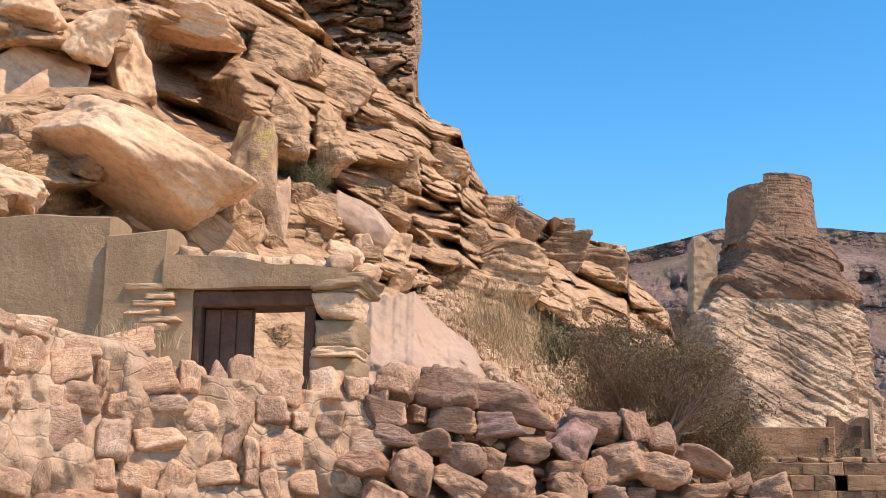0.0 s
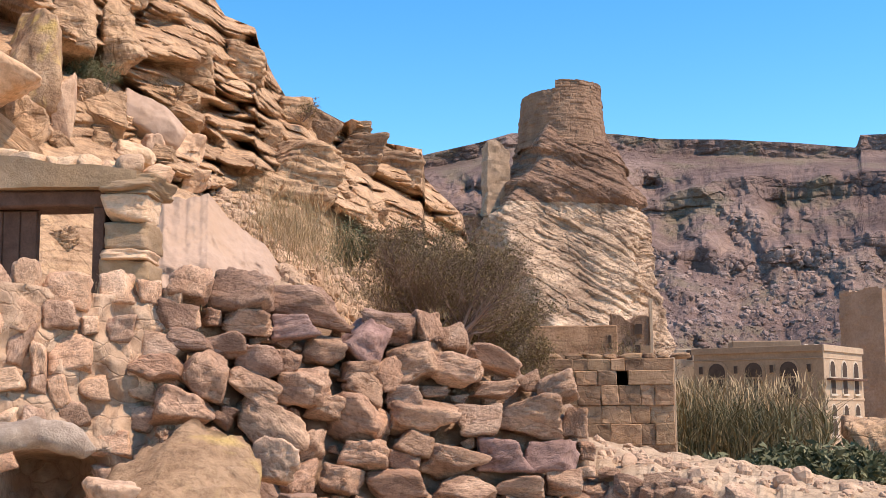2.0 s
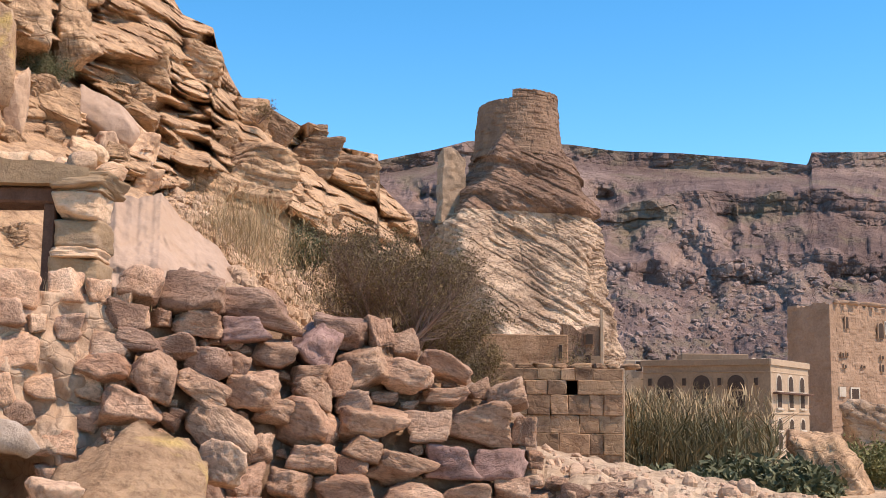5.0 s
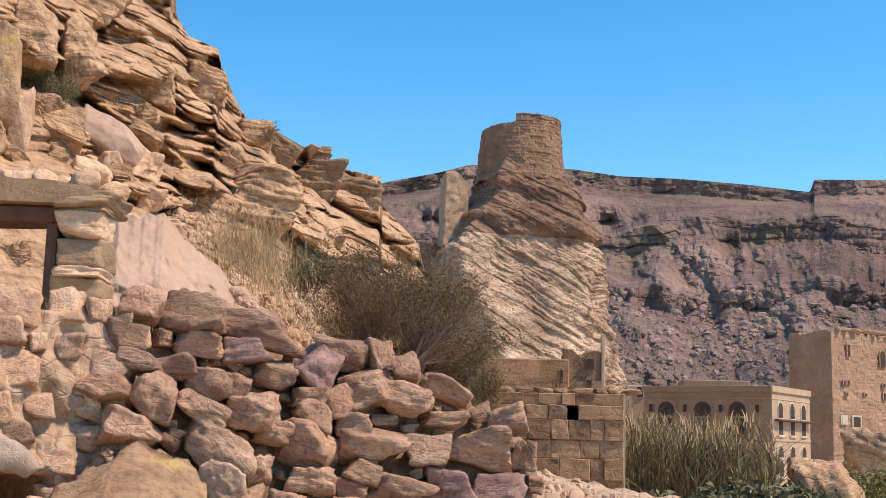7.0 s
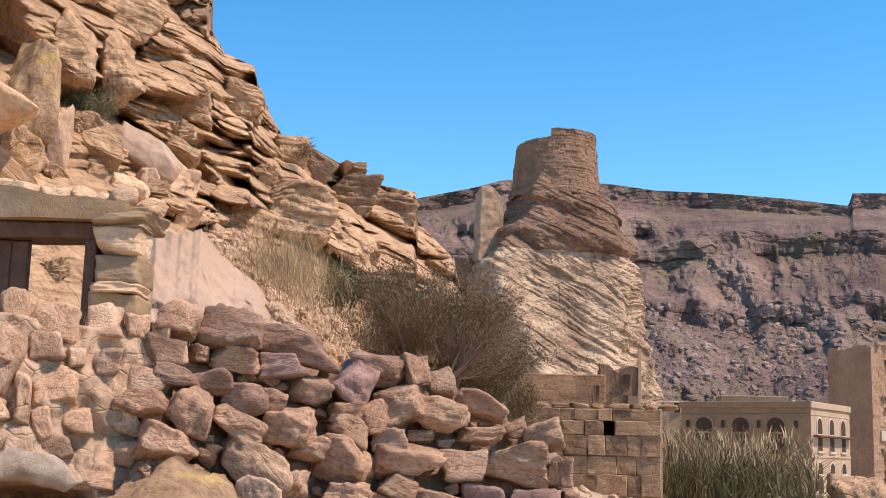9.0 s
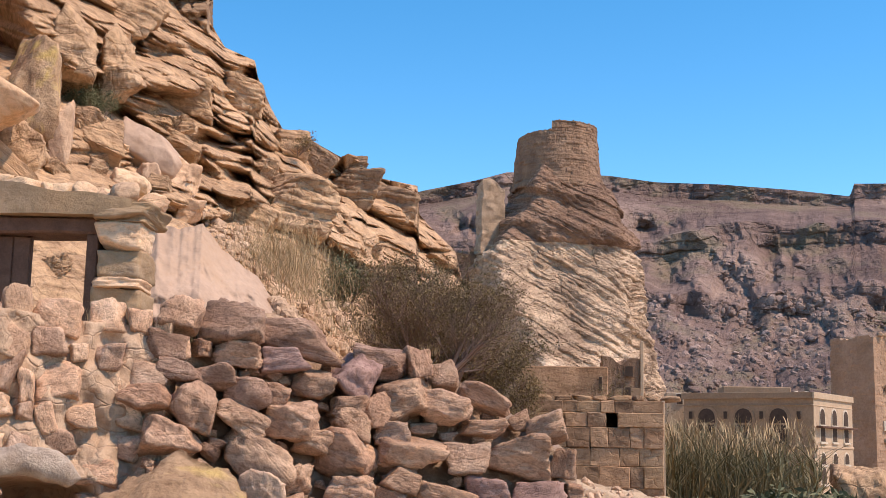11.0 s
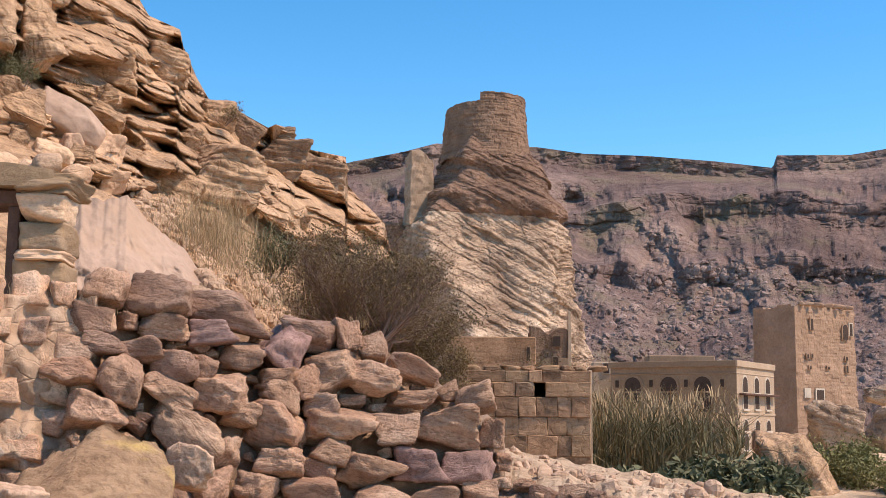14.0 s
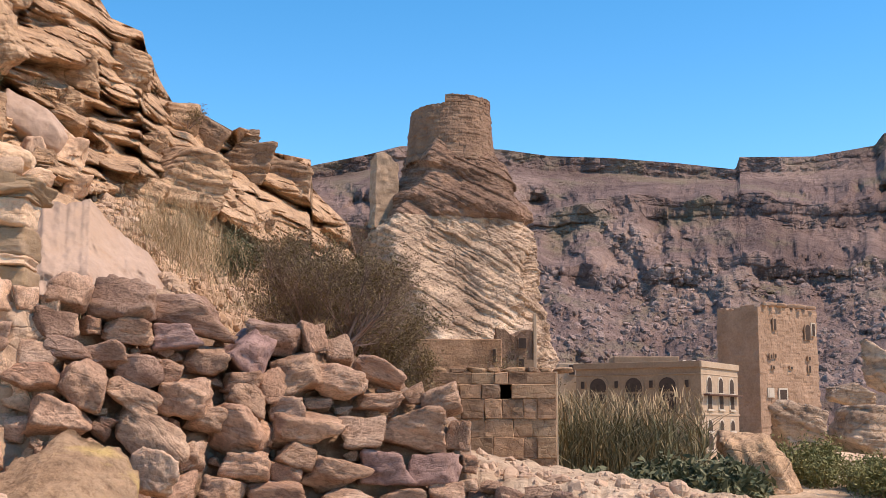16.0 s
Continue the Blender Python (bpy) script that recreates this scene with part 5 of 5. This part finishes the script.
def blades(name, label, category, points, h0, h1, width, material, seed, droop=0.25, plume=False):
    """Upright blades of grass or reed at the given places, in one mesh."""
    rng = random.Random(seed)
    vs, fs = [], []
    for p in points:
        h = rng.uniform(h0, h1)
        a = rng.uniform(0, 2 * math.pi)
        side = Vector((math.cos(a), math.sin(a), 0)) * width * rng.uniform(0.6, 1.3)
        ln = Vector((rng.gauss(0, 1), rng.gauss(0, 1), 0)) * droop * h * 0.6
        prev = None
        for i in range(4):
            t = i / 3
            c = p + Vector((0, 0, h * t * (1 - 0.1 * t))) + ln * t * t
            w = side * (1 - t * 0.85) * (1.0 if not plume or i < 3 else 3.0)
            n = len(vs)
            vs += [c - w, c + w]
            if prev is not None:
                fs.append((prev, prev + 1, n + 1, n))
            prev = n
    ob = new(name, mesh_of(name, vs, fs, material))
    return tagged(ob, label, category, kind="stuff")


shrub(-5.2, 1.9, 24.0, 3.2, 11, "large bare tangled shrub with sparse olive leaves", OLIVE, 0.026, 1, 0.6, 5, (0.0, 0), 0.07, 0.4, kids=4)
shrub(-4.0, 1.0, 25.0, 2.9, 23, "large dark tangled shrub below the crag", OLIVE, 0.028, 1, 0.6, 5, (-0.1, 0), 0.08, 0.6, kids=4)
shrub(-6.3, 3.6, 25.5, 2.3, 24, "dark leafy shrub at the cliff foot", OLIVE, 0.03, 2, 0.7, 5, (0, 0), 0.08, 0.8, kids=3)
shrub(-2.7, 0.3, 24.5, 1.9, 12, "bare tangled shrub with sparse olive leaves", OLIVE, 0.024, 1, 0.8, 5, (0.1, 0), 0.07, 0.45, kids=4)
shrub(-6.4, 5.5, 27.0, 1.5, 13, "dark green shrub at the cliff foot", GREEN, 0.035, 2, 0.7, 4, scatter=0.12)
shrub(-5.4, 3.0, 23.0, 2.7, 14, "dry thorn shrub with brown twigs", OLIVE, 0.022, 1, 0.9, 5, scatter=0.07, keep=0.35)
shrub(-9.6, 6.6, 25.0, 1.1, 15, "small green shrub below the rock ledge", GREEN, 0.03, 2, 0.6, 4)
shrub(-21.2, 14.6, meets_cliff(-21.2, 14.6, 18) - 0.3, 0.75, 16, "small olive shrub growing on the cliff", GREEN, 0.022, 2, 0.8, 4)
shrub(-17.9, 14.2, meets_cliff(-17.9, 14.2, 21) - 0.2, 0.6, 17, "dry twiggy shrub on a cliff ledge", OLIVE, 0.02, 1, 1.2, 4, keep=0.4)
shrub(-12.0, 13.5, 36.5, 0.8, 18, "small grey dry shrub on the cliff brow", OLIVE, 0.03, 1, 1.2, 4, keep=0.3)
shrub(0.6, -1.8, 40.0, 4.4, 19, "olive shrub behind the stone hut", OLIVE, 0.04, 2, 1.0, 4)
shrub(1.9, -1.8, 41.0, 4.2, 20, "olive shrub behind the stone hut", OLIVE, 0.04, 2, 1.0, 4)
shrub(16.5, -3.0, 25.0, 1.1, 21, "fresh green rounded shrub beside the boulder", LIME, 0.035, 4, 1.0, 4, scatter=0.12)
shrub(18.9, -3.3, 23.0, 0.9, 26, "fresh green rounded shrub beside the boulder", LIME, 0.035, 4, 1.0, 4, scatter=0.12)
shrub(17.7, -3.2, 24.0, 1.0, 22, "fresh green rounded shrub beside the boulder", LIME, 0.035, 4, 1.0, 4, scatter=0.12)
shrub(12.3, -3.9, 23.0, 0.75, 25, "dark green leafy shrub", GREEN, 0.05, 4, 1.0, 4, scatter=0.12)
rng = random.Random(44)
for i in range(8):
    b = 7.8 + i * 0.8 + rng.uniform(-0.2, 0.2)
    shrub(b, -3.3 - 0.03 * i, 21.5 + rng.uniform(-1, 1), rng.uniform(0.35, 0.6) + 0.28 * (b > 9.8), 50 + i, "dark green leafy plant before the reeds", GREEN, 0.085, 2, 1.2, 4, scatter=0.08, keep=0.6)

rng = random.Random(45)
stalks, fresh, plumes = [], [], []
while len(stalks) < 2600:
    b, d = rng.uniform(5.2, 11.9), rng.uniform(28, 34)
    thick_ = 0.5 + 0.5 * noise.noise(Vector((b * 1.3, d * 0.9, 0)) * 1.2)
    if rng.random() < thick_ * (1.0 if b < 10.3 else 0.55):
        stalks.append(spot(b, d, 0.45 if b < 7.6 else 0.15 if b < 9.8 else -0.4))
        if rng.random() < 0.7:
            fresh.append(spot(b + rng.gauss(0, 0.1), d, 0.2 + rng.uniform(0, 1.1)))
        if rng.random() < 0.35:
            plumes.append(spot(b, d, 1.5 + rng.uniform(0, 0.7)))
blades("reeds", "tall half-dry reeds growing beside the hut", "reeds", stalks, 0.7, 2.25, 0.013, REED, 46, 0.4)
blades("reed_leaves", "green and straw leaves of the reeds", "reeds", fresh, 0.4, 0.95, 0.024, REED, 49, 1.3)
blades("reed_plumes", "pale feathery tops of the reeds", "reeds", plumes, 0.2, 0.4, 0.016, STRAW, 51, 0.7)
pts = []
while len(pts) < 3000:
    b, r = rng.gauss(-12.2, 1.2), rng.gauss(8.1, 0.8)
    pts.append(sight(b, r - 0.25 * (b + 12.2), rng.uniform(22.5, 24.5)))
blades("dry_grass", "tall dry straw-coloured grass on the slope", "grass", pts, 0.18, 0.55, 0.004, STRAW, 47, 0.9)
pts = []
for i in range(36):
    b, d = rng.uniform(-14, -5), rng.uniform(18, 25)
    c = sight(b, float(interp(b, (-17, 6), (-11, 6.3), (-5, 3))) + rng.uniform(-1, 1.2), d)
    pts += [c + Vector((rng.gauss(0, 0.15), rng.gauss(0, 0.15), 0)) for _ in range(25)]
blades("dry_tufts", "scattered dry grass tufts among the stones", "grass", pts, 0.08, 0.24, 0.005, STRAW, 48, 0.6)

rng = random.Random(62)
for b, r, d, n in ((-29.6, 7.4, 7.6, 60), (-27.8, 7.0, 7.8, 40), (-16.2, 4.5, 8.5, 50), (-13.2, 4.9, 8.9, 40), (-20.3, 5.3, 8.4, 40)):
    c = sight(b, r, d)
    blades("grass_tuft", "small dry grass tuft between the wall stones", "grass", [c + Vector((rng.gauss(0, 0.07), rng.gauss(0, 0.07), 0)) for _ in range(n)], 0.06, 0.22, 0.003, STRAW if n != 50 else REED, 63 + n, 0.8)

# ---- loose scree on the slope ----
def scatter(name, label, count, pick, meshes_n, seed, material, s0, s1):
    """Many loose stones in one mesh."""
    rng = np.random.RandomState(seed)
    dirs, faces = cube_dirs(3)
    faces = np.array(faces)
    V, F, n0 = [], [], 0
    for i in range(count):
        p = pick(rng)
        if p is None:
            continue
        N = rng.normal(0, 1, (9, 3))
        N /= np.linalg.norm(N, axis=1)[:, None]
        k = np.maximum(dirs @ N.T, 1e-3) / rng.uniform(0.38, 0.55, 9)
        r = np.minimum(1 / k.max(1), 0.7)
        s = s0 * (s1 / s0) ** (rng.random_sample() ** 2)
        v = dirs * r[:, None] * s * rng.uniform(0.7, 1.3, 3) + np.array(p)
        V.append(v)
        F.append(faces + n0)
        n0 += len(v)
    me = mesh_of(name, np.concatenate(V), np.concatenate(F).tolist(), material)
    return tagged(new(name, me), label, "stones", kind="stuff")


deps = bpy.context.evaluated_depsgraph_get()
deps.update()


def drop(b, r):
    """Where a line of sight from the valley meets the slope."""
    p, q = Vector((0, 0, EYE)), (sight(b, r, 1) - Vector((0, 0, EYE))).normalized()
    hit, place, nrm, _, ob, _ = scene.ray_cast(deps, p + q * 9.9, q)
    return (place, ob.name) if hit else (None, "")


def on_slope(rng):
    b = rng.uniform(-17, -3.5)
    r = interp(b, (-17, 8.5), (-12, 6.6), (-6, 4.0), (-3.5, 2.5)) + rng.normal(0, 1.3)
    p, n = drop(b, float(r))
    return p if n.split(".")[0] in ("cliff", "ground") or (n == "earth_bank" and b > -12.9 and rng.random_sample() < 0.5) else None


def on_terrace(rng):
    b = rng.uniform(0.5, 19)
    r = interp(b, (-2.5, -1.0), (1.2, -1.25), (5, -1.95), (10.6, -2.75), (15.7, -3.6), (25, -5)) - rng.uniform(0.05, 1.0)
    p, q = Vector((0, 0, EYE)), (sight(b, float(r), 1) - Vector((0, 0, EYE))).normalized()
    hit, place, nrm, _, ob, _ = scene.ray_cast(deps, p + q * 4, q)
    return place if hit and ob.name == "terrace_wall" else None


scatter("terrace_pebbles", "small loose stones on the trodden terrace top", 220, on_terrace, 1, 6, BOULDER, 0.025, 0.13)
scatter("scree", "loose tan scree stones below the cliff", 4200, on_slope, 1, 7, SCREE, 0.05, 0.30)


def on_upper(rng):
    b = rng.uniform(-36, -8)
    r = interp(b, (-36, 14), (-25, 13), (-18, 12), (-8, 9.5)) + rng.normal(0, 2.0)
    p, n = drop(b, float(r))
    return p if n.split(".")[0] in ("cliff",) else None


FALLEN = [stone_mesh("fallen_rock", 1000 + i, CLIFF, 12, 5, 0.09, 0.7, 0.06 if i % 2 else 0.0, False, 60) for i in range(12)]
pick = np.random.RandomState(8)
for i in range(110):
    p = on_upper(pick)
    if p is None:
        continue
    sz = 0.25 * 5 ** (pick.random_sample() ** 1.6)
    rk = new("fallen_rock", FALLEN[i % 12])
    rk.matrix_world = Matrix.Translation(p) @ pose(0, 0, 0, *pick.uniform(-25, 25, 2), pick.uniform(0, 360)) @ Matrix.Diagonal((sz * pick.uniform(0.9, 1.5), sz, sz * pick.uniform(0.6, 1.1), 1))
    tagged(rk, "broken tan rock lodged on the cliff slope", "rock", "rocks lodged on the cliff")


def on_mountain(rng):
    p, n = drop(rng.uniform(4.5, 21), 1.5 + 5.5 * rng.random_sample() ** 1.3)
    return p if n == "mountain" else None


scatter("mountain_boulders", "grey boulders strewn down the far mountain side", 2600, on_mountain, 1, 9, FAR_STONE, 0.35, 2.5)
